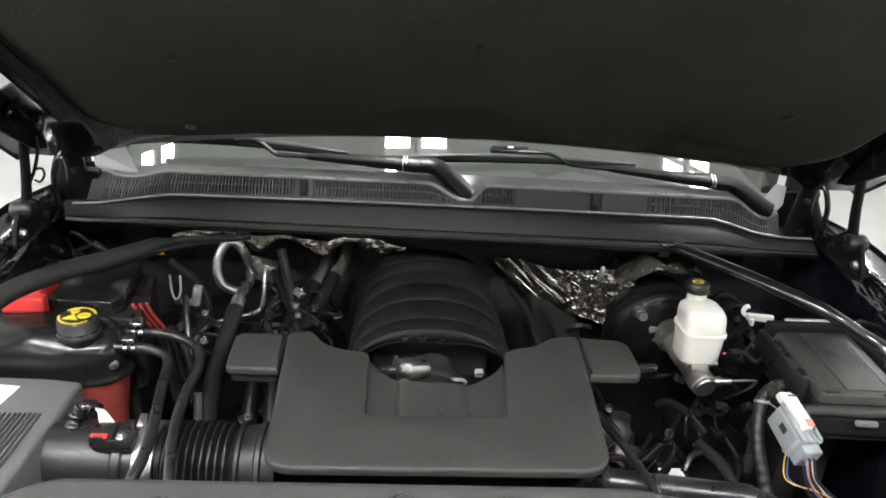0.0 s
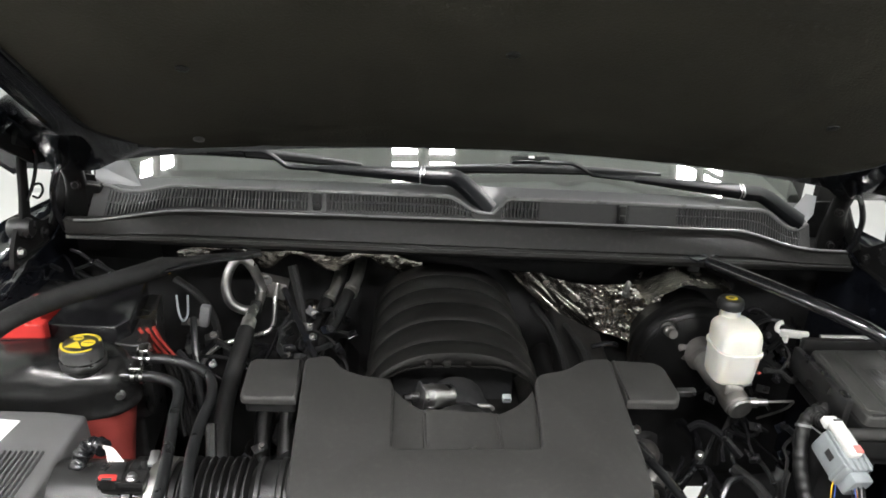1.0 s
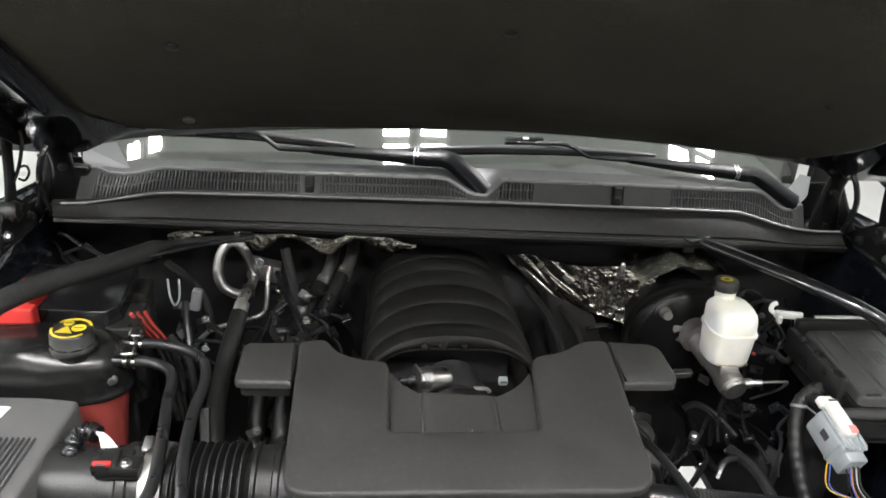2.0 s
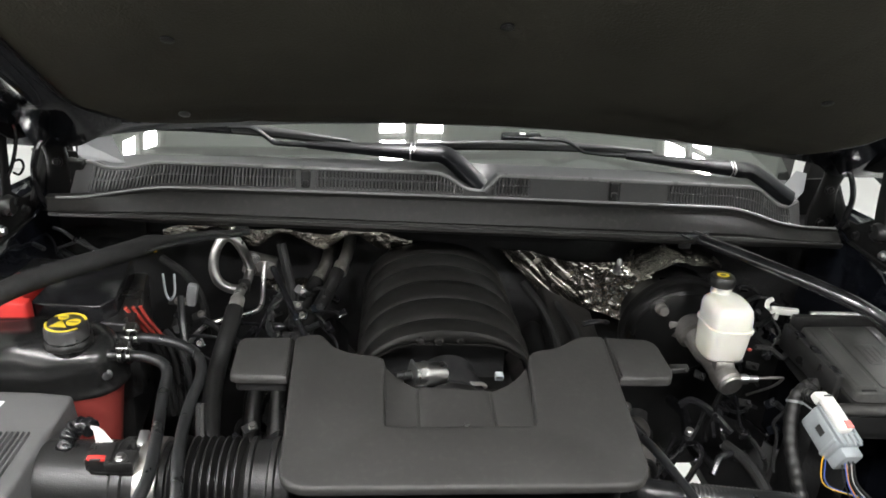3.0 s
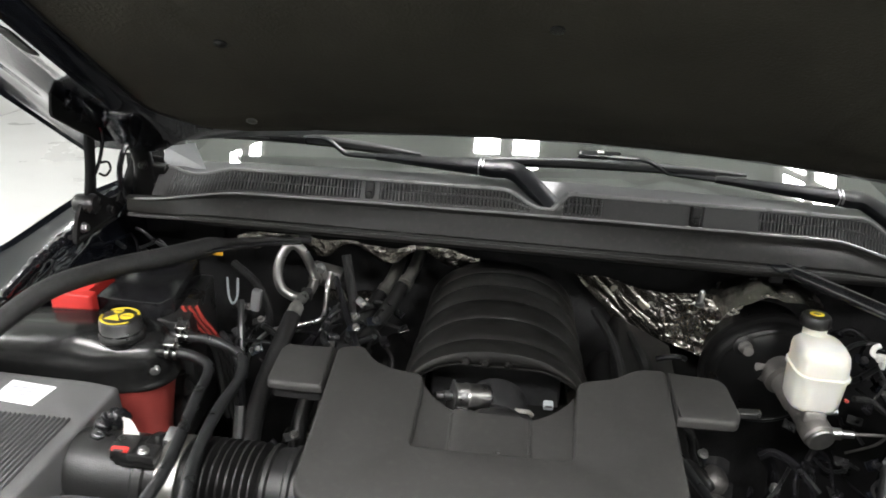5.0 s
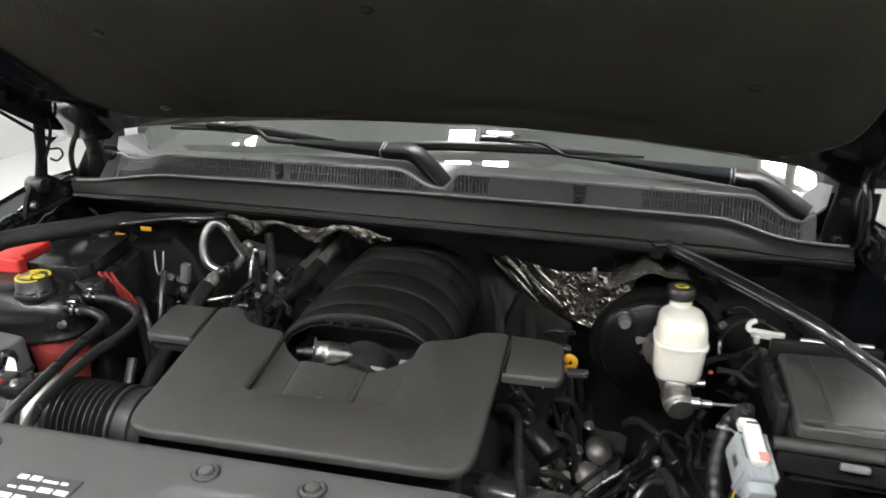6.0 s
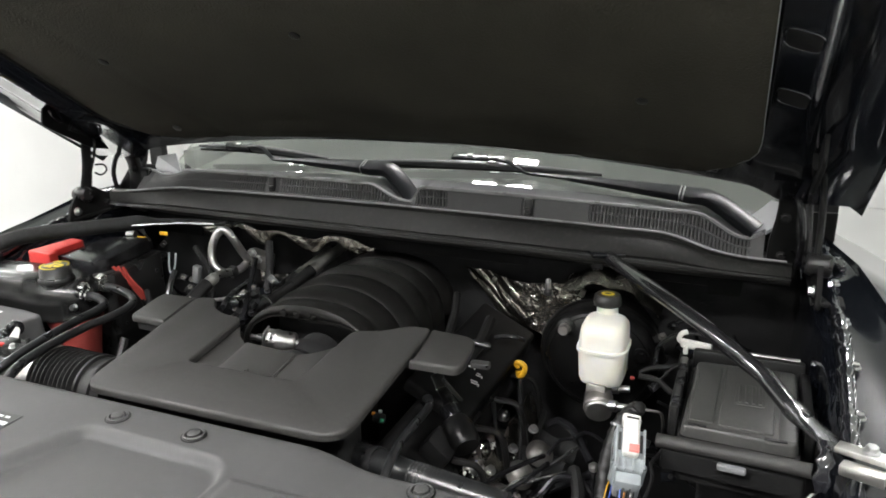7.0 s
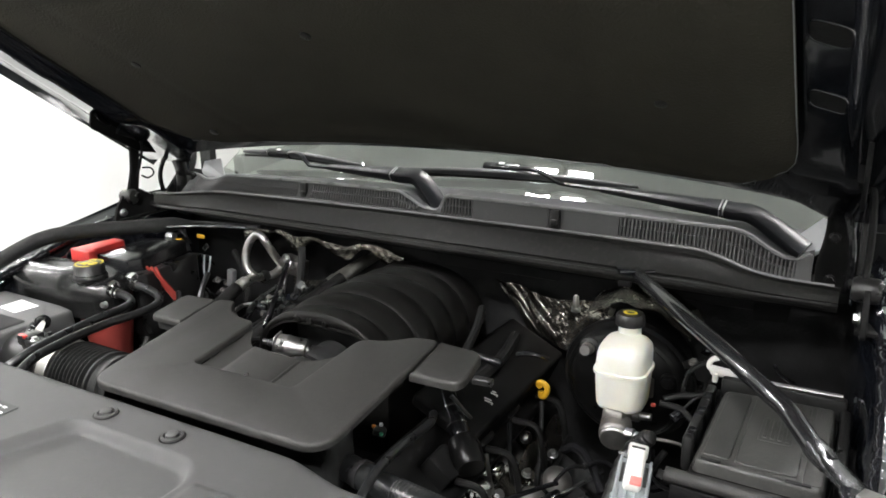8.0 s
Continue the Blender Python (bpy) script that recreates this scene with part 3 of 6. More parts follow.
# ---- cowl ----
def build_cowl():
    cowl = thing("cowl_panel", (0, 1.2, 1.24), "dark grey plastic cowl with slotted air grilles and wiper notches", "cowl")

    def top_edge(x):
        y, z = 1.206 + 0.018 * x + 0.165 * x * x, 1.3185 - 0.011 * x - 0.06 * x * x
        dip = 0.032 * min(smooth01((x + 0.052) / 0.068), smooth01((0.064 - x) / 0.026))
        end = 0.036 * smooth01((x - 0.565) / 0.085) - 0.012 * smooth01((x - 0.662) / 0.02) if x > 0 else 0.014 * smooth01((-x - 0.53) / 0.075) - 0.010 * smooth01((-x - 0.63) / 0.03)
        return y + 0.25 * dip, z - dip - end

    ends = 0.685

    # behind the slots: the recessed back of the grille
    def face(u, v, back=0.0):
        x = -ends + 2 * ends * u
        ye, ze = top_edge(x)
        yb, zb = cowl_y(x) + cowl_shift(x) + 0.004, cowl_z(x) + 0.001 - 0.42 * cowl_shift(x)
        return (x, yb + (ye - yb) * v + back, zb + (ze - zb) * v)

    part("grille_back", sheet(lambda u, v: face(u, v, 0.010), 80, 3, (0, 0.004, 0)), M_DARK, cowl)
    spans = [(-0.655, -0.296), (-0.262, -0.002), (0.052, 0.118), (0.385, 0.662)]
    solid = [(-ends, -0.655), (-0.296, -0.262), (-0.002, 0.052), (0.118, 0.262), (0.290, 0.385), (0.662, ends)]
    for a, b in solid:
        n = max(3, int((b - a) / 0.012))
        part("grille_panel", sheet(lambda u, v: face((a + (b - a) * u + ends) / (2 * ends), v), n, 3, (0, 0.009, 0)), M_COWL, cowl)
    part("grille_panel", sheet(lambda u, v: face((0.262 + 0.028 * u + ends) / (2 * ends), v * 0.98, 0.004), 3, 3, (0, 0.005, 0)), M_COWL, cowl)
    for a, b in spans:
        n = max(4, int((b - a) / 0.012))
        for lo, hi in ((0.0, 0.10), (0.515, 0.565), (0.92, 1.0)):
            part("grille_bar", sheet(lambda u, v: face((a + (b - a) * u + ends) / (2 * ends), lo + (hi - lo) * v, -0.0002), n, 1, (0, 0.009, 0)), M_COWL, cowl)
    # one slat mesh, set many times
    me = bpy.data.meshes.new("slat")
    g = box(-0.0020, 0.0020, -0.0038, 0.0038, -0.5, 0.5, 0.0008, 1)
    me.from_pydata([tuple(v) for v in g[0]], [], g[1])
    me.materials.append(M_COWL)
    for a, b in spans:
        k = int((b - a) / 0.0062)
        for i in range(k):
            x = a + (b - a) * (i + 0.5) / k
            lo, hi = Vector(face((x + ends) / (2 * ends), 0.06)), Vector(face((x + ends) / (2 * ends), 0.95))
            o = new("slat", me)
            o.parent = cowl
            o.matrix_basis = Matrix.Translation((lo + hi) / 2 + Vector((0, 0.005, 0)) - WHERE[cowl.name]) @ (hi - lo).to_track_quat("Z", "Y").to_matrix().to_4x4() @ Matrix.Diagonal((1, 1, (hi - lo).length, 1))
    # rolled upper edge, its bright highlight put in as a paler colour
    part("upper_lip", tube([(x / 100, top_edge(x / 100)[0] + 0.002, top_edge(x / 100)[1] + 0.001) for x in range(-68, 69, 2)], 0.0036, 8, 2), M_EDGE_GLINT, cowl)

    # ledge from the grille back to the glass
    def ledge(u, v):
        x = -ends + 2 * ends * u
        ye, ze = top_edge(x)
        yg = 1.284 + 0.16 * x * x
        zg = glass_z(x, yg) + 0.003
        y = ye + (yg - ye) * v
        return (x, y, ze + (zg - ze) * v - 0.003 * math.sin(v * math.pi))

    part("ledge", sheet(ledge, 90, 8, (0, 0.002, -0.004)), M_LEDGE, cowl, "satin ledge at the foot of the glass")
    for x in (-0.279, 0.276):
        f = face((x + ends) / (2 * ends), 0.5)
        part("clip", join(rbox((0.016, 0.010, 0.036), pose(f[0], f[1] - 0.002, f[2]), 0.003), rbox((0.010, 0.008, 0.010), pose(f[0], f[1] - 0.008, f[2] - 0.004), 0.002)), M_BLACK, cowl)

    # the lower strip that carries the hood seal: rolled top, flat face, groove and a straight front lip
    def foot(x):
        return 1.158 + 0.022 * x + 0.03 * x * x, 1.2265 - 0.019 * x - 0.006 * x * x

    prof = ((-0.06, -0.010), (-0.03, 0.000), (0.02, 0.0052), (0.07, 0.0052), (0.12, 0.000), (0.17, 0.0005), (0.45, 0.0012), (0.74, 0.0005), (0.76, -0.0045), (0.80, -0.0045), (0.82, 0.0015), (0.97, 0.0035), (1.0, 0.001), (1.0, -0.010))

    def strip(u, v):
        x = -0.698 + 1.426 * u
        top, bot = Vector((x, cowl_y(x), cowl_z(x))), Vector((x, *foot(x)))
        k = v * (len(prof) - 1)
        i = min(int(k), len(prof) - 2)
        f = k - i
        q = prof[i][0] + (prof[i + 1][0] - prof[i][0]) * f
        h = prof[i][1] + (prof[i + 1][1] - prof[i][1]) * f
        d = bot - top
        out = Vector((0, d.z, -d.y)).normalized()
        return top + d * q + out * h

    def strip_at(x, v):
        return Vector(strip((x + 0.698) / 1.426, v))

    part("seal_strip", sheet(strip, 120, 39, (0, 0.005, -0.002)), M_SEAL, cowl, "smooth lower strip of the cowl", 50)
    part("seal_shelf", sheet(lambda u, v: Vector(face(0.008 + 0.984 * u, 0.02)).lerp(strip_at(-0.674 + 1.348 * u, 0.10), v), 100, 4, (0, 0, -0.003)), M_SEAL, cowl)
    # the seal's thin highlight line is painted as a pale bead
    part("hood_seal", tube([strip_at(x / 50, 0.19) + Vector((0, -0.001, 0.002)) for x in range(-34, 37, 2)], 0.0022, 8, 3), M_EDGE_GLINT, cowl)
    part("lower_lip", tube([strip_at(x / 50, 0.80) for x in range(-34, 37, 2)], 0.0012, 6, 3), M_COWL, cowl)
    part("under_lip", tube([strip_at(x / 50, 1.0) + Vector((0, 0.014, -0.003)) for x in range(-34, 35, 2)], 0.005, 8, 3), M_BLACK_SHADE, cowl)
    for x in (-0.385, 0.415):
        part("seal_tab", rbox((0.022, 0.010, 0.018), Matrix.Translation(strip_at(x, 0.98) + Vector((0, 0.006, -0.004))), 0.003), M_BLACK_SHADE, cowl)
    for s in (-1, 1):
        # flat wing at each end of the ledge
        rim = [Vector((s * x, y, z)) for x, y, z in (((0.672, 1.302, 1.250), (0.655, 1.318, 1.280), (0.690, 1.342, 1.309), (0.714, 1.342, 1.304), (0.706, 1.324, 1.272)) if s > 0 else ((0.665, 1.300, 1.272), (0.615, 1.305, 1.286), (0.640, 1.322, 1.330), (0.702, 1.326, 1.318), (0.700, 1.312, 1.296)))]
        part("end_wing", (rim + [q + Vector((0, 0.003, -0.007)) for q in rim], [(0, 1, 2, 3, 4), (5, 6, 7, 8, 9)] + [(k, (k + 1) % 5, 5 + (k + 1) % 5, 5 + k) for k in range(5)]), M_TRIM, cowl, "pale grey corner wing at the windscreen foot")
    return cowl


build_cowl()


# ---- wipers ----
def wiper(pivot, hump, knuckle, elbow, crook, bend, joint, tip0, tip1):
    """A wiper: round pivot end, broad pressed arm, narrow rod, blade clip and long thin blade."""
    w = thing("wiper", pivot, "black windscreen wiper resting low on the glass", "wiper", "windscreen wipers")
    p, h, k, e, o, c, j, a, b = (Vector(q) for q in (pivot, hump, knuckle, elbow, crook, bend, joint, tip0, tip1))
    part("arm_head", swept([p + (p - h).normalized() * 0.004, p, h, k.lerp(h, 0.25), k], lambda s: 0.038 * min(1, 0.80 + 3 * s) - 0.006 * s, lambda s: 0.022 * min(1, 0.75 + 3 * s) - 0.002 * s, power=0.5), M_ARM, w, "broad pressed arm head")
    part("arm", swept([k, k.lerp(e, 0.33), k.lerp(e, 0.66), e], lambda s: 0.031 - 0.019 * s, lambda s: 0.019 - 0.010 * s, power=0.42), M_ARM, w)
    part("rod", swept([e.lerp(k, 0.02), o.lerp(e, 0.15), o.lerp(c, 0.15), c.lerp(o, 0.1), c.lerp(j, 0.5), j], lambda s: 0.0105 - 0.002 * s, lambda s: 0.0055), M_ARM, w, "narrow steel rod")
    d = (k - e).normalized()
    for q in (-0.003, 0.003):
        part("knuckle_band", swept([k + d * (q - 0.0012), k + d * (q + 0.0012)], lambda s: 0.0315, lambda s: 0.0205, sub=1), M_STEEL, w, "bright hinge band")
    n = 9
    line = [a.lerp(b, q / (n - 1)) + Vector((0, -0.004, 0.008)) * math.sin(q / (n - 1) * math.pi) for q in range(n)]
    part("blade", swept(line, lambda s: 0.005 + 0.007 * math.sin(s * math.pi) ** 0.7, lambda s: 0.005 + 0.009 * math.sin(s * math.pi) ** 0.7), M_BLADE, w)
    part("rubber_lip", swept([q - Vector((0, -0.004, 0.010)) for q in line], lambda s: 0.003, lambda s: 0.007), M_RUBBER, w)
    f = (b - a).normalized()
    part("blade_clip", swept([j - f * 0.040, j - f * 0.03, j + f * 0.03, j + f * 0.034], lambda s: 0.017 - 0.006 * abs(2 * s - 1) ** 4, lambda s: 0.018 - 0.006 * abs(2 * s - 1) ** 4, sub=4), M_GLOSS, w)
    part("clip_mark", rbox((0.012, 0.006, 0.001), Matrix.Translation(j + Vector((0, -0.004, 0.0095))) @ Euler((radians(27), 0, 0)).to_matrix().to_4x4(), 0.0003, 1), M_WHITE, w)
    return w


wiper((0.031, 1.236, 1.288), (-0.028, 1.262, 1.334), (-0.092, 1.270, 1.338), (-0.285, 1.295, 1.336), (-0.343, 1.301, 1.335), (-0.388, 1.318, 1.359), (-0.461, 1.339, 1.350), (-0.600, 1.362, 1.344), (-0.206, 1.312, 1.341))
wiper((0.664, 1.304, 1.264), (0.593, 1.324, 1.306), (0.539, 1.312, 1.317), (0.325, 1.322, 1.331), (0.242, 1.325, 1.335), (0.195, 1.312, 1.361), (0.119, 1.334, 1.355), (-0.110, 1.296, 1.343), (0.385, 1.348, 1.335))


# ---- hood hinges and struts ----
def hinge(s, hood):
    m = Matrix.Translation((s * 0.762, 0, 0)) @ Matrix(((0, 0, s, 0), (1, 0, 0, 0), (0, 1, 0, 0), (0, 0, 0, 1)))
    h = part("hinge", prism(rounded([(1.09, 1.200), (1.31, 1.212), (1.31, 1.240), (1.21, 1.246), (1.165, 1.276), (1.125, 1.268), (1.10, 1.236)], 0.012), -0.004, 0.004, m, 0.002), M_BLACK_SHADE, hood, "black pressed-steel hinge bolted to the fender rail")
    part("foot", box(min(s * 0.752, s * 0.800), max(s * 0.752, s * 0.800), 1.10, 1.28, 1.205, 1.212, 0.003), M_BLACK_SHADE, h)
    part("front_link", swept([(s * 0.756, 1.140, 1.246), (s * 0.758, 1.160, 1.310), (s * 0.756, 1.166, 1.365), (s * 0.750, 1.172, 1.405)], lambda u: 0.034 - 0.010 * math.sin(u * math.pi), lambda u: 0.010, (s, 0, 0)), M_BLACK_SHADE, h)
    part("rear_arm", swept([(s * 0.752, 1.235, 1.222), (s * 0.752, 1.285, 1.270), (s * 0.750, 1.320, 1.315), (s * 0.748, 1.318, 1.350), (s * 0.745, 1.270, 1.372), (s * 0.742, 1.200, 1.398), (s * 0.736, 1.12, 1.432)], lambda u: 0.046 - 0.006 * math.sin(u * math.pi), lambda u: 0.010, (s, 0, 0)), M_BLACK_SHADE, h)
    part("hood_plate", prism(rounded([(1.05, 1.430), (1.17, 1.362), (1.22, 1.352), (1.235, 1.375), (1.18, 1.412), (1.06, 1.474)], 0.01), -0.003, 0.003, Matrix.Translation((-s * 0.020, 0, 0)) @ m, 0.0015), M_BLACK_SHADE, h)
    for p in ((1.150, 1.262), (1.172, 1.398)):
        bolt((s * 0.748, p[0], p[1]), (s * 0.5, p[0], p[1]), 0.008, h, M_BLACK_SHADE, "pivot_pin")
    for y, z in ((1.115, 1.225), (1.20, 1.228), (1.265, 1.226)):
        bolt((s * 0.757, y, z), (s * 0.5, y, z), 0.007, h, M_DARK if y > 1.15 else M_STEEL)
    part("rolled_edge", tube([(s * 0.744, 1.20, 1.215), (s * 0.742, 1.255, 1.24), (s * 0.742, 1.285, 1.275), (s * 0.740, 1.312, 1.315), (s * 0.738, 1.306, 1.348)], 0.0025, 8, 6), M_PAINT, h)
    part("hinge_bracket", swept([(s * 0.722, 1.262, 1.196), (s * 0.716, 1.266, 1.25), (s * 0.716, 1.262, 1.31), (s * 0.722, 1.245, 1.375)], lambda u: 0.046 + 0.010 * math.sin(u * 7), lambda u: 0.016, (0, -1, 0.2)), M_BOOST, h)
    part("bracket_curl", tube([(s * 0.735, 1.235, 1.222), (s * 0.738, 1.222, 1.255), (s * 0.737, 1.215, 1.295), (s * 0.730, 1.222, 1.330), (s * 0.722, 1.236, 1.350)], 0.0055, 8, 6), M_GLOSS, h)
    for z in (1.232, 1.300):
        bolt((s * 0.712, 1.254, z), (s * 0.70, 1.0, z + 0.05), 0.0065, h, M_BOOST)
    part("spring_cup", lathe([(0, 0), (0.016, 0), (0.018, 0.004), (0.018, 0.03), (0.014, 0.036), (0, 0.036)], along((s * 0.778, 1.140, 1.258), (s * 0.740, 1.140, 1.260)), 16), M_BLACK, h)


for s in (-1, 1):
    hinge(s, hood)
cover = thing("hinge_cover", (-0.685, 1.27, 1.24), "black plastic cover at the end of the cowl by the hinge", "cover")
part("shell", prism(rounded([(-0.712, 1.262), (-0.672, 1.256), (-0.666, 1.276), (-0.704, 1.288)], 0.005), 1.212, 1.300, None, 0.005), M_BOOST, cover)
part("clip", rbox((0.012, 0.006, 0.010), pose(-0.690, 1.256, 1.262, 0, 0, -8), 0.002), M_GLOSS, cover)


def washer_line(s):
    t = thing("washer_hose", (s * 0.76, 1.13, 1.30), "thin black washer hose looped beside the hood hinge", "hose", "washer hoses")
    part("hose", tube([(s * 0.770, 1.155, 1.27), (s * 0.742, 1.165, 1.33), (s * 0.735, 1.17, 1.385), (s * 0.745, 1.13, 1.42), (s * 0.735, 1.08, 1.438), (s * 0.70, 1.04, 1.462)], 0.0032, 8, 6), M_GLOSS, t)
    part("loop", tube([(s * 0.750, 1.178, 1.322), (s * 0.748, 1.200, 1.318), (s * 0.748, 1.206, 1.304), (s * 0.749, 1.190, 1.296), (s * 0.750, 1.174, 1.304)], 0.0022, 6, 6), M_GLOSS, t)


washer_line(-1)


# ---- engine bay: large things ----
def shear(z0, k, y0):
    """Lays a flat thing on a plane that rises by k a metre of y from height z0 at y0."""
    return Matrix(((1, 0, 0, 0), (0, 1, 0, 0), (0, k, 1, z0 - k * y0), (0, 0, 0, 1)))


def build_engine_cover():
    at = (-0.03, 0.80, 1.02)
    cover = thing("engine_cover", at, "matte grey plastic engine cover with recess and side tabs", "engine cover")
    lay = shear(1.113, 0.142, 0.656)
    lay[2][0] = 0.010
    outline = [(-0.264, 0.650), (0.194, 0.650), (0.198, 0.842), (0.200, 0.937), (0.157, 0.935), (0.128, 0.911), (0.074, 0.897), (0.071, 0.860), (0.062, 0.750), (-0.137, 0.750), (-0.136, 0.868), (-0.140, 0.886), (-0.182, 0.892), (-0.212, 0.906), (-0.232, 0.938), (-0.270, 0.930)]
    radii = [0.040, 0.044, 0.01, 0.012, 0.03, 0.03, 0.02, 0.02, 0.008, 0.008, 0.02, 0.02, 0.03, 0.03, 0.014, 0.012]
    part("main_panel", prism(rounded(outline, radii, 6), -0.011, 0.0, lay, 0.005, 0.0), M_COVER, cover)
    part("tab", prism(rounded([(-0.2725, 0.8425), (-0.2725, 0.931), (-0.346, 0.930), (-0.352, 0.918), (-0.352, 0.844)], [0.002, 0.002, 0.012, 0.008, 0.012]), -0.013, -0.002, lay, 0.005), M_COVER, cover)
    part("tab", prism(rounded([(0.2012, 0.842), (0.278, 0.842), (0.286, 0.858), (0.280, 0.920), (0.268, 0.931), (0.2012, 0.937)], [0.002, 0.012, 0.01, 0.02, 0.012, 0.002]), -0.015, -0.002, lay, 0.005), M_COVER, cover)
    # near-black block, its colour giving the shade below the left tab
    part("tab_box", prism(rounded([(-0.274, 0.848), (-0.274, 0.925), (-0.345, 0.912), (-0.345, 0.850)], 0.008), -0.030, -0.0135, lay, 0.004), M_BLACK_SHADE, cover)
    part("tab_tongue", prism(rounded([(0.288, 0.872), (0.318, 0.874), (0.318, 0.885), (0.288, 0.884)], 0.003), -0.018, -0.010, lay, 0.002), M_BLACK, cover)
    # recess: floor, two ribs and the round duct between them

    def recess(u, v):
        x = -0.137 + 0.207 * u
        c = (x + 0.041) / 0.050
        back = 0.935 - math.sqrt(max(0.0, 0.118 ** 2 - (x + 0.033) ** 2))
        y = 0.745 + (back - 0.745) * v
        z = -0.013
        if abs(c) < 1:
            z += 0.012 * math.sqrt(1 - c * c)
        return lay @ Vector((x, y, z))

    part("recess_floor", sheet(recess, 60, 8, (0, 0, -0.006)), M_COVER, cover)
    for x in (-0.092, 0.010):
        part("recess_rib", prism(rounded([(x - 0.0025, 0.755), (x + 0.0025, 0.755), (x + 0.0025, 0.826), (x - 0.0025, 0.826)], 0.001), -0.015, -0.0105, lay, 0.0015), M_COVER, cover)
    part("skirt", prism(rounded([(-0.255, 0.690), (0.175, 0.690), (0.170, 0.755), (-0.25, 0.755)], 0.02), -0.10, -0.0145, lay, 0.002), M_DARK, cover)
    part("moulding_mark", lathe([(0, -0.001), (0.004, -0.001), (0.003, 0.0012), (0, 0.0014)], lay @ pose(-0.030, 0.752, 0.0), 10), M_COVER, cover)
    return cover


def build_shroud():
    sh = thing("radiator_cover", (0, 0.45, 1.10), "matte grey plastic radiator cover with push pins and a sunken panel", "radiator cover")

    def back(x):
        return 0.597 - 0.022 * smooth01((x - 0.18) / 0.12) - 0.10 * smooth01((abs(x) - 0.47) / 0.18)

    def inset(x, y):
        # a shallow sunken field with soft sides and round corners, wider towards the front
        r = 0.05 if x > 0 else 0.02
        dx = max(x - (0.130 - r), (-0.116 - 0.345 * (0.527 - y) + r) - x, 0)
        dy = max(y - (0.533 - r), 0)
        return 1 - smooth01((math.hypot(dx, dy) - r + 0.014) / 0.014)

    def top(u, v):
        x = -0.66 + 1.32 * u
        y1 = back(x)
        y = 0.23 + (y1 - 0.23) * v
        z = 1.140
        z -= 0.014 * inset(x, y)
        e = (y1 - y) / 0.02
        if e < 1:
            z -= 0.012 * (1 - math.sqrt(max(0, 1 - (1 - e) ** 2)))
        z -= 0.06 * smooth01((0.34 - y) / 0.12)
        z -= 0.02 * smooth01((abs(x) - 0.50) / 0.15)
        # second raised pad
        bx, by = abs(x - 0.205), abs(y - 0.44)
        z += 0.004 * (1 - smooth01((max(bx - 0.055, by - 0.05)) / 0.012))
        return (x, y, z)

    part("panel", sheet(top, 260, 120, (0, 0, -0.005)), M_SHROUD, sh, "", 60)
    part("rear_skirt", sheet(lambda u, v: (-0.655 + 1.31 * u, back(-0.655 + 1.31 * u) - 0.002 + 0.004 * v, 1.131 - 0.05 * v - 0.02 * smooth01((abs(-0.655 + 1.31 * u) - 0.50) / 0.15)), 60, 3, (0, -0.004, 0)), M_SHROUD, sh)
    for x, y in ((-0.085, 0.556), (0.040, 0.556), (0.352, 0.553), (-0.36, 0.545)):
        pin = part("push_pin", lathe([(0, -0.006), (0.0155, -0.006), (0.0165, 0.000), (0.0155, 0.0022), (0.0125, 0.0026), (0.0112, -0.0030), (0.0100, -0.0030), (0.0090, 0.0040), (0.006, 0.0052), (0, 0.0054)], pose(x, y, 1.141) @ Matrix.Diagonal((0.88, 0.88, 1, 1)), 26), M_SHROUD, sh)
        # black ring painting the shade in the groove round the pin
        part("pin_groove", lathe([(0.0145, 0.0005), (0.0145, 0.0011), (0.0164, 0.0011), (0.0164, 0.0005)], pose(x, y, 1.1396), 26), M_BLACK_SHADE, pin)
    lab = part("label", box(-0.285, -0.205, 0.43, 0.512, 1.1402, 1.1412, 0.0003, 1), M_INK_RECESS, sh, "black label with unreadable white print")
    rnd = random.Random(3)
    for r in range(5):
        y = 0.441 + 0.015 * r
        x = -0.280
        while x < -0.222:
            w = rnd.uniform(0.006, 0.020)
            part("print_bar", box(x, min(x + w, -0.209), y, y + rnd.uniform(0.003, 0.0075), 1.1412, 1.1416, 0.0001, 1), M_PAPER, lab)
            x += w + 0.004
    return sh


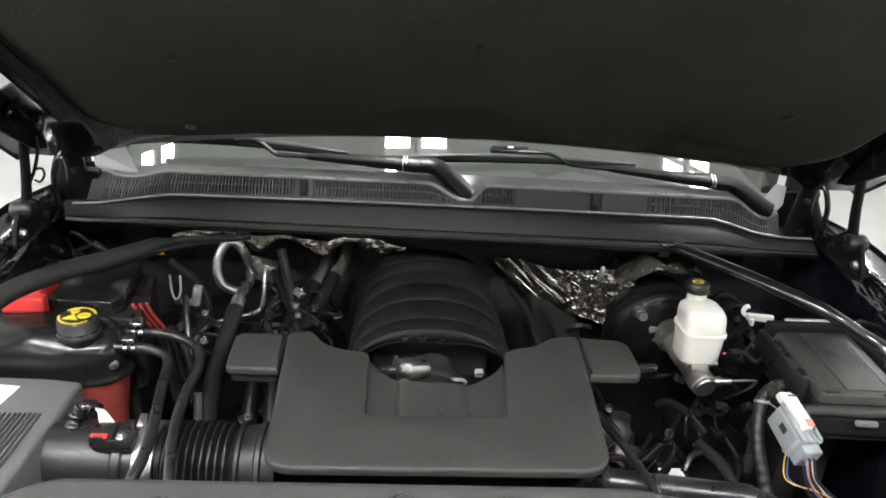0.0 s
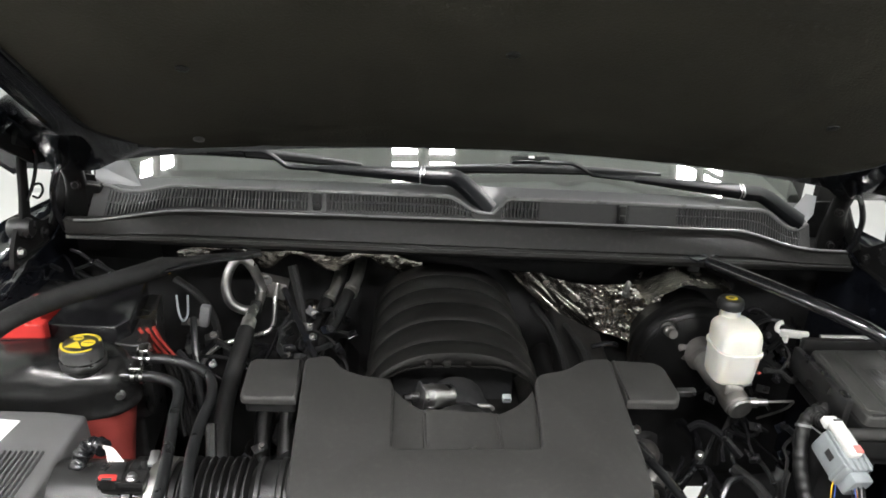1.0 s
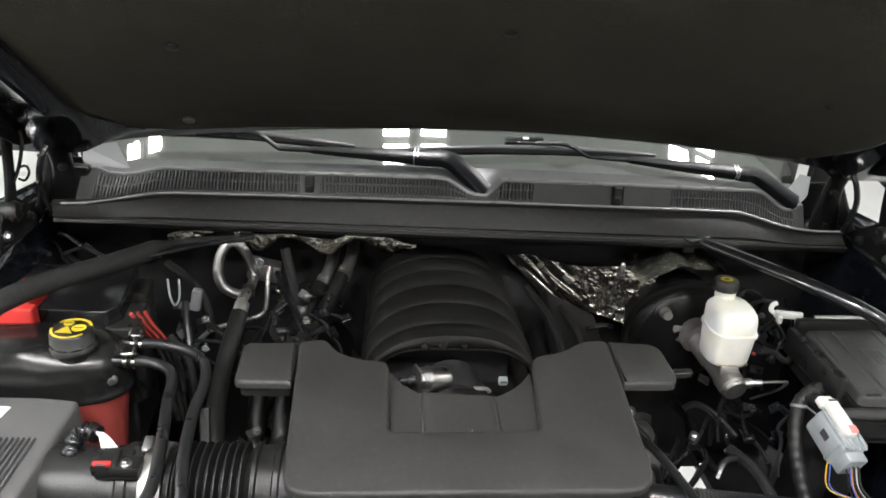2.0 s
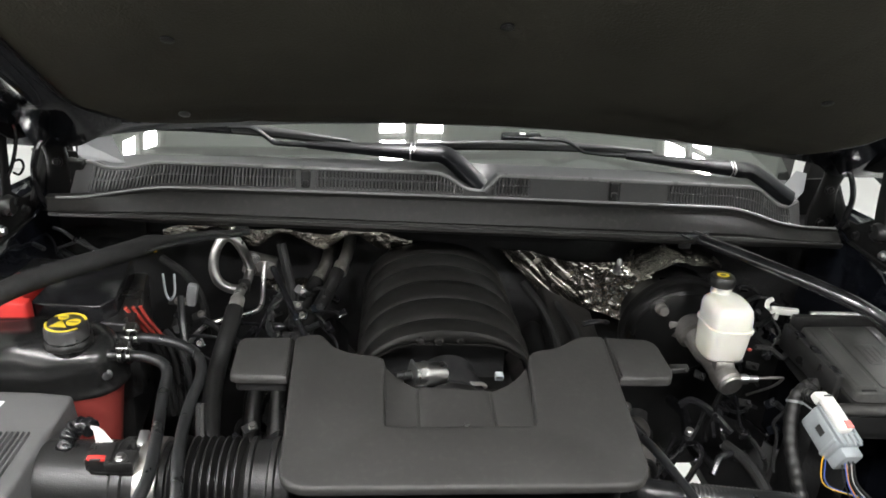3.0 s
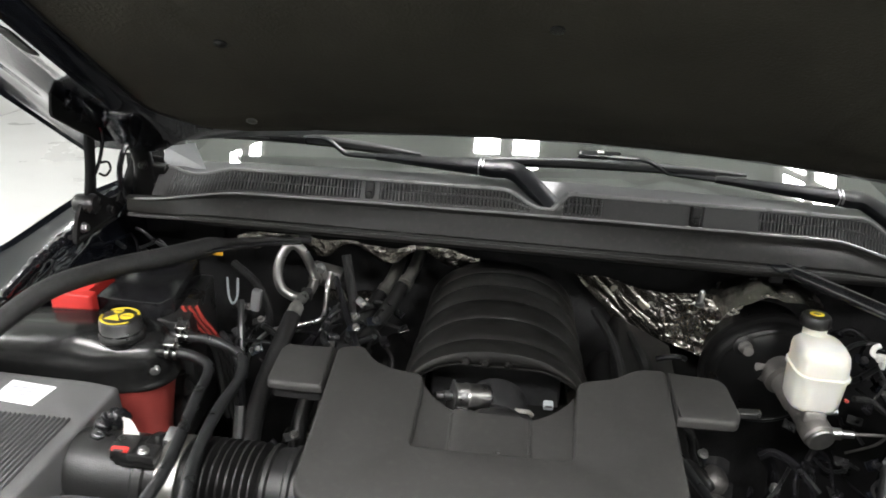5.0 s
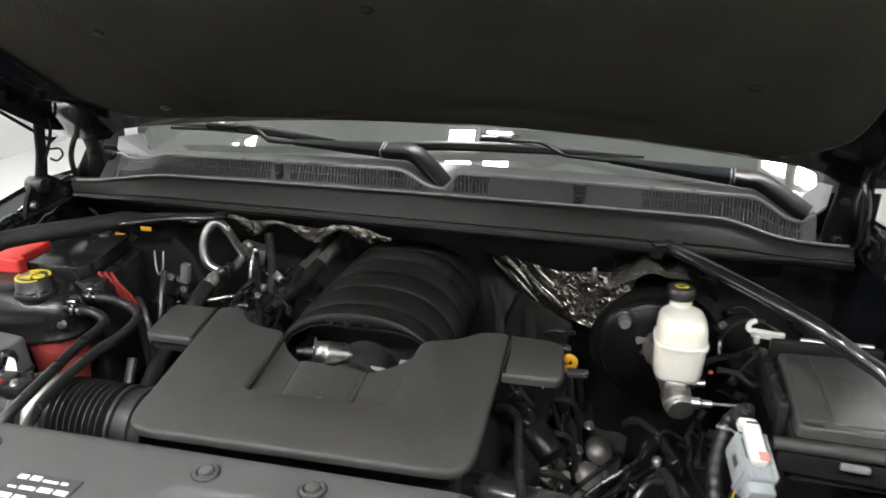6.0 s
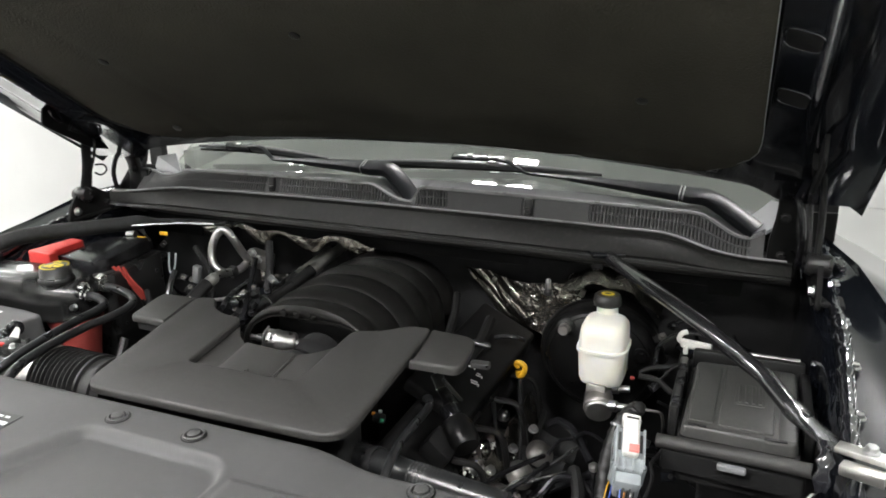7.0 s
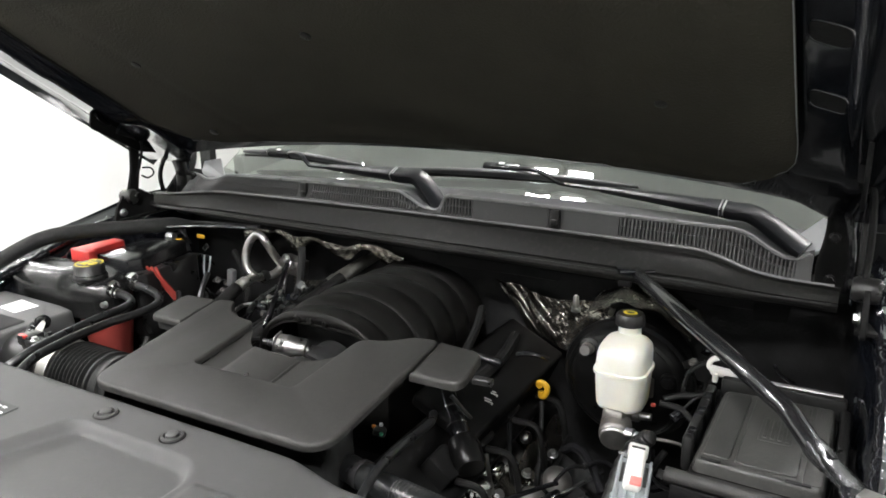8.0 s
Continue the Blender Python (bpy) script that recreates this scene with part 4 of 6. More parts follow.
def build_manifold():
    mf = thing("intake_manifold", (-0.035, 1.08, 1.0), "ribbed black nylon intake manifold arching back to the firewall", "intake manifold")
    cx = -0.038

    def shell(u, v):
        y = 0.935 + 0.36 * v
        a = math.pi * u
        ph = ((y - 0.915) / 0.064)
        f = ph - math.floor(ph)
        ridge = 2.0 * abs(math.sin(math.pi * f)) ** 0.55
        half = (0.138 + 0.004 * ridge) * (1 - 0.05 * smooth01(v * 1.1))
        hi = 0.105 + 0.012 * math.sin(min(1, v * 1.6) * math.pi * 0.5) + 0.005 * ridge - 0.018 * v * v
        c, s_ = math.cos(a), math.sin(a)
        x = cx - half * math.copysign(abs(c) ** 0.88, c)
        z = 1.045 + hi * abs(s_) ** 0.92
        return (x, y, z)

    part("plenum", sheet(shell, 40, 120, (0, 0, -0.004)), M_MANIFOLD, mf, "", 50)

    # thin front face round a dark many-sided mouth
    mouth = [Vector(q) for q in ((-0.166, 0, 1.045), (-0.162, 0, 1.092), (-0.150, 0, 1.110), (-0.118, 0, 1.129), (-0.090, 0, 1.135), (0.020, 0, 1.135), (0.048, 0, 1.129), (0.080, 0, 1.110), (0.090, 0, 1.092), (0.094, 0, 1.045))]
    way = [0.0]
    for k in range(1, len(mouth)):
        way.append(way[-1] + (mouth[k] - mouth[k - 1]).length)

    def on_mouth(u):
        d = u * way[-1]
        k = 0
        while k < len(way) - 2 and way[k + 1] < d:
            k += 1
        return mouth[k].lerp(mouth[k + 1], (d - way[k]) / (way[k + 1] - way[k]))

    def rim(u, v):
        o, q = Vector(shell(u, 0)), on_mouth(u)
        q.y = 0.938
        return o.lerp(q, v) + Vector((0, -0.005 * math.sin(v * math.pi), 0))

    part("front_rim", sheet(rim, 60, 6, (0, 0.008, 0)), M_MANIFOLD, mf, "", 50)
    part("mouth_lip", tube([on_mouth(q / 40) + Vector((0, 0.935, 0)) for q in range(41)], 0.0018, 6, 1), M_MANIFOLD, mf)
    for x, r in ((-0.083, 0.0085), (-0.055, 0.0085), (-0.022, 0.007)):
        part("boss", lathe([(0, 0), (r, 0), (r * 0.95, 0.006), (r * 0.6, 0.010), (0, 0.011)], along((x, 0.9385, 1.142), (x, 0.5, 1.12)), 14), M_MANIFOLD, mf)
    part("mouth_back", box(cx - 0.10, cx + 0.10, 0.99, 1.0, 0.98, 1.105, 0.003, 1), M_DARK, mf)
    part("lower_body", box(cx - 0.120, cx + 0.120, 0.96, 1.29, 0.86, 1.04, 0.02), M_MANIFOLD, mf)
    return mf


def build_engine():
    en = thing("engine_block", (-0.03, 1.0, 0.5), "dark cast engine block deep in the bay", "engine")
    part("block", box(-0.20, 0.14, 0.72, 1.30, 0.50, 0.90, 0.02), M_DARK, en)
    for s, x0 in ((-1, -0.235), (1, 0.165)):
        m = Matrix.Translation((x0 + s * 0.03, 1.03, 0.945)) @ Euler((0, radians(s * 38), 0)).to_matrix().to_4x4()
        part("rocker_cover", rbox((0.13, 0.46, 0.06), m, 0.015, 3), M_BLACK_SHADE, en)
        part("cylinder_head", rbox((0.12, 0.44, 0.12), m @ pose(s * 0.01, 0, -0.08), 0.01), M_ENGINE, en)
        for k in range(4):
            y = 0.88 + 0.105 * k
            part("ignition_coil", rbox((0.05, 0.052, 0.035), m @ pose(s * 0.012, y - 1.03, 0.045), 0.007), M_BLACK_SHADE, en)
            q = m @ Vector((s * 0.04, y - 1.03, 0.045))
            part("plug_lead", tube([q, q + Vector((s * 0.045, 0.004, -0.01)), q + Vector((s * 0.060, 0.006, -0.09))], 0.006, 8, 5), M_RUBBER, en)
            part("exhaust_runner", tube([m @ Vector((s * 0.06, y - 1.03, -0.09)), m @ Vector((s * 0.10, y - 1.02, -0.10)), (x0 + s * 0.14, y + 0.02, 0.76), (x0 + s * 0.14, y + 0.05, 0.66)], 0.022, 10, 5), M_ENGINE, en)
        part("heat_shield", sheet(lambda u, v: (x0 + s * (0.115 + 0.035 * math.sin(v * 3)), 0.86 + 0.38 * u, 0.90 - 0.20 * v + 0.008 * math.sin(u * 22)), 30, 10, (s * 0.002, 0, 0)), M_FOIL, en)
    return en


def build_throttle():
    tb = thing("purge_valve", (-0.07, 0.91, 1.07), "silver purge valve on a small bracket in front of the manifold", "valve")
    part("can", lathe([(0, 0), (0.0155, 0), (0.0165, 0.002), (0.0165, 0.013), (0.0175, 0.015), (0.0175, 0.019), (0.0165, 0.021), (0.0165, 0.047), (0.0140, 0.051), (0.007, 0.052), (0.006, 0.056), (0, 0.056)], along((-0.094, 0.893, 1.108), (-0.042, 0.911, 1.099)) @ Matrix.Diagonal((1.08, 1.08, 1, 1)), 24), M_PIPE, tb)
    part("flange_plate", prism(rounded([(-0.020, -0.028), (0.018, -0.028), (0.020, -0.010), (0.018, 0.022), (-0.014, 0.022)], 0.004), 0, 0.003, along((-0.095, 0.893, 1.105), (-0.135, 0.880, 1.112)), 0.0008), M_STEEL, tb)
    part("stub", lathe([(0, 0), (0.007, 0), (0.007, 0.012), (0.005, 0.014), (0.005, 0.024), (0, 0.024)], along((-0.098, 0.892, 1.108), (-0.135, 0.880, 1.113)), 14), M_BLACK, tb)
    bolt((-0.080, 0.884, 1.118), (-0.078, 0.80, 1.16), 0.005, tb)
    part("strap", tube([(-0.046, 0.905, 1.094), (-0.034, 0.903, 1.096), (-0.018, 0.902, 1.092), (-0.004, 0.902, 1.087), (0.012, 0.902, 1.086), (0.018, 0.903, 1.080)], 0.0032, 8, 5), M_ALU, tb)
    part("bracket_foot", rbox((0.034, 0.018, 0.003), pose(-0.088, 0.886, 1.080, 8, 0, 10), 0.001), M_STEEL, tb)
    bolt((-0.084, 0.886, 1.081), (-0.084, 0.886, 1.2), 0.006, tb)
    t2 = thing("throttle_body", (-0.035, 0.95, 1.02), "dark throttle body in the mouth of the manifold", "throttle body")
    part("housing", lathe([(0, 0), (0.052, 0), (0.056, 0.008), (0.056, 0.03), (0.048, 0.036), (0.048, 0.07), (0, 0.07)], along((-0.035, 0.90, 1.045), (-0.035, 1.0, 1.05)), 24), M_DARK, t2)
    part("inlet_hose", lathe([(0, 0), (0.058, 0), (0.060, 0.004), (0.060, 0.05), (0.054, 0.055), (0, 0.055)], along((-0.033, 0.835, 1.040), (-0.034, 0.90, 1.040)), 26), M_RUBBER, t2)
    part("plug", rbox((0.014, 0.012, 0.010), pose(0.040, 0.918, 1.090, 25), 0.002), M_GREY, t2, "small grey plug")
    part("plug_mark", rbox((0.010, 0.002, 0.003), pose(0.040, 0.9115, 1.092, 25), 0.0005, 1), M_INK_RECESS, t2)
    return tb


build_shroud()
build_engine_cover()
build_manifold()
build_engine()
build_throttle()


# ---- brake booster, master cylinder and reservoir ----
def build_brakes():
    bo = thing("brake_booster", (0.43, 1.22, 1.06), "round black vacuum brake booster on the firewall", "brake booster")
    m = along((0.430, 1.130, 1.030), (0.430, 1.30, 1.046)) @ Matrix.Diagonal((0.86, 0.86, 1, 1))
    part("shell", lathe([(0, 0), (0.045, 0.0), (0.060, 0.006), (0.085, 0.010), (0.105, 0.022), (0.118, 0.030), (0.122, 0.040), (0.130, 0.042), (0.133, 0.050), (0.130, 0.058), (0.120, 0.062), (0.110, 0.072), (0.106, 0.080), (0.106, 0.13), (0.08, 0.15), (0, 0.15)], m, 48), M_BOOST, bo)
    part("check_valve", join(lathe([(0, 0), (0.010, 0), (0.011, 0.004), (0.011, 0.012), (0.0085, 0.015), (0.0085, 0.026), (0, 0.026)], along((0.372, 1.140, 1.098), (0.372, 1.09, 1.105)), 18)), M_ENGINE, bo, "dull metal valve")
    part("grommet", lathe([(0, 0), (0.017, 0), (0.017, 0.004), (0.013, 0.007), (0, 0.007)], along((0.372, 1.142, 1.098), (0.372, 1.09, 1.105)), 18), M_RUBBER, bo)
    for r, h in ((0.112, 0.0262),):
        part("ridge", lathe([(r - 0.004, h - 0.004), (r - 0.003, h - 0.003), (r, h - 0.002), (r + 0.003, h + 0.001), (r + 0.004, h + 0.004)], m, 48), M_BOOST, bo)
    bolt((0.505, 1.140, 1.065), (0.505, 1.0, 1.06), 0.010, bo, M_BOOST)

    mc = thing("master_cylinder", (0.456, 1.05, 1.03), "cast aluminium brake master cylinder under its reservoir", "master cylinder")
    part("bore", lathe([(0, 0), (0.020, 0), (0.0235, 0.004), (0.0235, 0.03), (0.021, 0.034), (0.021, 0.07), (0.024, 0.075), (0.024, 0.12), (0.032, 0.124), (0.032, 0.15), (0, 0.15)], along((0.461, 0.997, 1.026), (0.437, 1.135, 1.058)), 26), M_ENGINE, mc)
    part("end_plug", lathe([(0, 0), (0.019, 0), (0.021, 0.002), (0.021, 0.006), (0, 0.006)], along((0.4625, 0.991, 1.0245), (0.437, 1.135, 1.058)), 26), M_ALU, mc)
    part("flange", rbox((0.095, 0.012, 0.035), pose(0.44, 1.128, 1.056, 0, 0, -10), 0.005), M_ENGINE, mc)
    part("saddle", rbox((0.034, 0.056, 0.022), pose(0.456, 1.036, 1.046, -12, 0, -8), 0.006), M_ENGINE, mc)
    part("port", lathe([(0, 0), (0.009, 0), (0.009, 0.012), (0.006, 0.014), (0.0055, 0.03), (0, 0.03)], along((0.478, 1.00, 1.035), (0.52, 0.995, 1.04)), 12), M_STEEL, mc)
    part("brake_pipe", tube([(0.500, 0.999, 1.037), (0.52, 0.998, 1.039), (0.545, 0.998, 1.040), (0.558, 1.004, 1.034), (0.560, 1.03, 1.00), (0.555, 1.09, 0.94)], 0.0024, 8, 6), M_ENGINE, mc)
    part("port", lathe([(0, 0), (0.009, 0), (0.009, 0.012), (0.006, 0.014), (0.0055, 0.03), (0, 0.03)], along((0.472, 1.05, 1.04), (0.515, 1.05, 1.045)), 12), M_STEEL, mc)
    part("sensor_plug", rbox((0.007, 0.007, 0.005), pose(0.506, 1.040, 1.070, 0, 0, 15), 0.002), M_COOLANT, mc, "dull red sensor plug")
    part("sensor_lead", tube([(0.515, 1.04, 1.075), (0.545, 1.045, 1.07), (0.57, 1.04, 1.055), (0.59, 1.06, 1.06)], 0.005, 8, 5), M_TAPE, mc)

    rs = thing("brake_fluid_reservoir", (0.456, 1.05, 1.045), "milky white brake fluid reservoir with a black cap and yellow print", "reservoir")

    def loop(z, hw, y0, y1, r, xc=0.456):
        return [(p[0], p[1], z) for p in rounded([(xc - hw, y0), (xc + hw, y0), (xc + hw, y1), (xc - hw, y1)], r, 5)]

    def skin(rings):
        n = len(rings[0])
        vs = [Vector(p) for r in rings for p in r]
        fs = [(k * n + i, k * n + (i + 1) % n, (k + 1) * n + (i + 1) % n, (k + 1) * n + i) for k in range(len(rings) - 1) for i in range(n)]
        fs += [tuple(reversed(range(n))), tuple(range((len(rings) - 1) * n, len(rings) * n))]
        return vs, fs

    rings = ((1.054, 0.030, 0.030, 0.016), (1.057, 0.034, 0.035, 0.016), (1.064, 0.036, 0.038, 0.016), (1.095, 0.0375, 0.040, 0.016), (1.1125, 0.0380, 0.041, 0.016), (1.114, 0.0410, 0.0435, 0.018), (1.119, 0.0410, 0.0435, 0.018), (1.1205, 0.0380, 0.041, 0.016), (1.142, 0.0370, 0.040, 0.018), (1.150, 0.0355, 0.038, 0.018), (1.157, 0.0315, 0.033, 0.018), (1.1615, 0.025, 0.025, 0.016))
    part("tank", skin([loop(z, hw, 1.052 - dy, 1.052 + dy + 0.008 * smooth01((z - 1.12) / 0.03), r + 0.010) for z, hw, dy, r in rings]), M_RESERVOIR, rs, "", 55)
    part("neck", lathe([(0, 0), (0.0175, 0), (0.0175, 0.012), (0.019, 0.014), (0, 0.014)], pose(0.453, 1.086, 1.158), 24), M_RESERVOIR, rs)
    for y in (1.03, 1.065):
        part("foot_tube", lathe([(0, 0), (0.011, 0), (0.013, 0.022), (0, 0.022)], pose(0.457, y, 1.036), 16), M_RESERVOIR, rs)
    cap = part("cap", lathe([(0, 0), (0.0225, 0), (0.0235, 0.003), (0.0225, 0.014), (0.0195, 0.018), (0, 0.0185)], pose(0.452, 1.089, 1.1725), 12), M_BLACK, rs, "black ribbed screw cap")
    part("print", prism([(0.011 * math.cos(a / 10 * math.pi) + 0.452, 0.008 * math.sin(a / 10 * math.pi) + 1.089) for a in range(20)], 1.1910, 1.1914, None, 0.0001), M_YELLOW, cap, "yellow printed symbol")
    part("print_centre", prism([(0.006 * math.cos(a / 10 * math.pi) + 0.452, 0.004 * math.sin(a / 10 * math.pi) + 1.089) for a in range(20)], 1.1914, 1.1917, None, 0.0001), M_BLACK, cap)


build_brakes()


# ---- coolant tank, air box and air duct ----
def build_coolant():
    tk = thing("coolant_tank", (-0.66, 0.90, 0.95), "black and red coolant expansion tank with a yellow-printed cap", "coolant tank")

    def loop(z, grow, lift=0.0):
        o = rounded([(-0.905, 0.86), (-0.60, 0.848), (-0.532, 0.868), (-0.512, 0.900), (-0.520, 0.940), (-0.575, 0.972), (-0.905, 0.965)], [0.03, 0.05, 0.04, 0.03, 0.03, 0.05, 0.03], 6)
        cx, cy = -0.70, 0.908
        return [(cx + (p[0] - cx) * (1 + grow * 0.35), cy + (p[1] - cy) * (1 + grow), z) for p in o]

    def skin(rings, fn=None):
        n = len(rings[0])
        vs = [Vector(p) for r in rings for p in r]
        if fn:
            vs = [fn(v) for v in vs]
        fs = [(k * n + i, k * n + (i + 1) % n, (k + 1) * n + (i + 1) % n, (k + 1) * n + i) for k in range(len(rings) - 1) for i in range(n)]
        fs += [tuple(reversed(range(n))), tuple(range((len(rings) - 1) * n, len(rings) * n))]
        return vs, fs

    def lumps(v):
        g = smooth01((v.z - 1.10) / 0.04)
        x = v.x + 0.0
        v = v.copy()
        v.z += g * (-0.010 * math.exp(-((x + 0.675) / 0.018) ** 2) - 0.012 * math.exp(-((x + 0.79) / 0.02) ** 2) - 0.014 * smooth01((-0.80 - x) / 0.12) - 0.011 * noise.noise(v * 19))
        return v

    prof = [(1.083, 0.06), (1.085, 0.085), (1.090, 0.085), (1.092, 0.055), (1.105, 0.055), (1.120, 0.045), (1.133, 0.015), (1.144, -0.04), (1.153, -0.12), (1.160, -0.24), (1.164, -0.40), (1.166, -0.62)]
    part("upper_half", skin([loop(z, g) for z, g in prof], lumps), M_TANK, tk, "black upper shell with moulded swells", 60)
    lo = lambda z, k: [(p[0] + 0.0, p[1], z) for p in rounded([(-0.600 + k, 0.862 + k), (-0.550 - k, 0.860 + k), (-0.517 - k, 0.890), (-0.524 - k, 0.945 - k), (-0.600 + k, 0.955 - k)], 0.022, 5)]
    part("lower_half", skin([lo(0.90, 0.022), lo(0.93, 0.014), lo(1.0, 0.008), lo(1.06, 0.002), lo(1.0835, -0.004)]), M_COOLANT, tk, "translucent lower shell full of red coolant", 60)
    c = part("cap", lathe([(0, 0), (0.034, 0), (0.036, 0.003), (0.036, 0.010), (0.0325, 0.013), (0.0315, 0.030), (0.029, 0.034), (0, 0.0345)], pose(-0.577, 0.890, 1.155) @ Matrix.Diagonal((0.92, 0.92, 0.95, 1)), 9), M_BLACK, tk, "black screw cap with grip lobes", 60)
    part("cap_collar", lathe([(0, 0), (0.030, 0), (0.030, 0.02), (0, 0.02)], pose(-0.577, 0.890, 1.148), 24), M_TANK, tk)
    # printed ring, triangle and discs on the cap
    ring = [(0.027 * math.cos(a * math.pi / 20), 0.027 * math.sin(a * math.pi / 20)) for a in range(40)]
    inn = [(0.0235 * math.cos(a * math.pi / 20), 0.0235 * math.sin(a * math.pi / 20)) for a in range(40)]
    z = 1.1880
    for a0, a1 in ((2, 17), (20, 37)):
        pts = [(ring[a % 40][0] - 0.577, ring[a % 40][1] + 0.890) for a in range(a0, a1)] + [(inn[a % 40][0] - 0.577, inn[a % 40][1] + 0.890) for a in reversed(range(a0, a1))]
        part("print_ring", prism(pts, z, z + 0.0005, None, 0.0001), M_YELLOW, c, "yellow printed symbols")
    part("print_triangle", prism([(-0.595, 0.878), (-0.571, 0.876), (-0.584, 0.896)], z, z + 0.0005, None, 0.0001), M_YELLOW, c)
    for x, y, r in ((-0.567, 0.891, 0.0095), (-0.585, 0.904, 0.007)):
        part("print_disc", prism([(x + r * math.cos(a * math.pi / 10), y + r * math.sin(a * math.pi / 10)) for a in range(20)], z, z + 0.0005, None, 0.0001), M_YELLOW, c)
        part("print_bar", box(x - r * 0.7, x + r * 0.7, y - 0.001, y + 0.001, z + 0.0005, z + 0.0009, 0.0001, 1), M_BLACK, c)
    bolt((-0.527, 0.876, 1.113), (-0.50, 0.80, 1.12), 0.006, tk)
    part("outlet", lathe([(0, 0), (0.009, 0), (0.009, 0.03), (0, 0.03)], along((-0.535, 0.934, 1.138), (-0.47, 0.936, 1.138)), 14), M_TANK, tk)
    part("outlet", lathe([(0, 0), (0.009, 0), (0.009, 0.03), (0, 0.03)], along((-0.535, 0.890, 1.136), (-0.47, 0.890, 1.136)), 14), M_TANK, tk)


def spring_clamp(parent, at, to):
    m = along(at, to) @ Matrix.Diagonal((1.15, 1.15, 1.3, 1))
    up = m.to_3x3().inverted() @ Vector((0, -0.3, 0.95))
    turn = m @ Euler((0, 0, math.atan2(up.y, up.x))).to_matrix().to_4x4()
    ears = []
    for h in (0.002, 0.011):
        ears += [rbox((0.012, 0.003, 0.0035), turn @ pose(0.015, 0.006, h), 0.001, 1), rbox((0.012, 0.003, 0.0035), turn @ pose(0.015, -0.006, h), 0.001, 1)]
    ears += [rbox((0.003, 0.015, 0.0125), turn @ pose(0.0205, 0, 0.0065), 0.001, 1)]
    part("clamp", join(lathe([(0.0078, 0), (0.0100, 0), (0.0100, 0.004), (0.0078, 0.004)], m, 18), lathe([(0.0078, 0.009), (0.0100, 0.009), (0.0100, 0.013), (0.0078, 0.013)], m, 18), *ears), M_CHROME, parent, "bright steel spring clamp")


def coolant_hose(pts, a, b):
    h = thing("coolant_hose", pts[0], "black rubber coolant hose held by a steel spring clamp", "hose", "coolant hoses")
    part("hose", tube(pts, 0.0076, 12, 8), M_HOSE, h)
    spring_clamp(h, a, b)


build_coolant()
coolant_hose([(-0.522, 0.936, 1.138), (-0.47, 0.934, 1.137), (-0.428, 0.925, 1.130), (-0.404, 0.900, 1.126), (-0.392, 0.850, 1.127), (-0.390, 0.775, 1.131), (-0.381, 0.690, 1.131), (-0.366, 0.615, 1.122), (-0.355, 0.54, 1.06), (-0.35, 0.50, 0.98)], (-0.514, 0.936, 1.138), (-0.45, 0.935, 1.138))
coolant_hose([(-0.518, 0.890, 1.136), (-0.48, 0.890, 1.135), (-0.450, 0.880, 1.130), (-0.437, 0.852, 1.129), (-0.428, 0.796, 1.131), (-0.412, 0.706, 1.131), (-0.407, 0.645, 1.124), (-0.425, 0.585, 1.09), (-0.44, 0.54, 1.02)], (-0.511, 0.890, 1.136), (-0.45, 0.890, 1.136))


def build_airbox():
    ab = thing("air_filter_box", (-0.70, 0.70, 0.85), "dark grey ribbed air filter box with a white label", "air filter box")
    o = rounded([(-0.553, 0.60), (-0.552, 0.825), (-0.60, 0.832), (-0.86, 0.838), (-0.86, 0.52), (-0.565, 0.50)], [0.01, 0.008, 0.01, 0.02, 0.02, 0.02])
    part("lid", prism(o, 1.062, 1.115, None, 0.006, 0.004), M_FILTER, ab)
    part("body", prism(rounded([(-0.56, 0.58), (-0.56, 0.80), (-0.85, 0.83), (-0.85, 0.50), (-0.58, 0.50)], 0.015), 0.82, 1.060, None, 0.006), M_BLACK, ab)
    part("lid_flange", prism(rounded([(-0.547, 0.595), (-0.546, 0.83), (-0.866, 0.844), (-0.866, 0.51), (-0.56, 0.49)], 0.012), 1.056, 1.064, None, 0.003), M_BLACK, ab)
    for k in range(28):
        x = -0.572 - 0.0066 * k
        part("rib", rbox((0.0034, 0.21, 0.006), pose(x - 0.003, 0.638, 1.1165), 0.0012, 1), M_FILTER, ab)
    lab = part("label", prism(rounded([(-0.638, 0.762), (-0.632, 0.808), (-0.70, 0.815), (-0.70, 0.768)], 0.002), 1.1152, 1.1157, None, 0.0001), M_PAPER, ab, "white paper label with unreadable print")
    for k in range(4):
        part("print_bar", box(-0.695, -0.655, 0.774 + 0.008 * k, 0.777 + 0.008 * k, 1.1157, 1.1159, 0.0001, 1), M_GREY, lab)


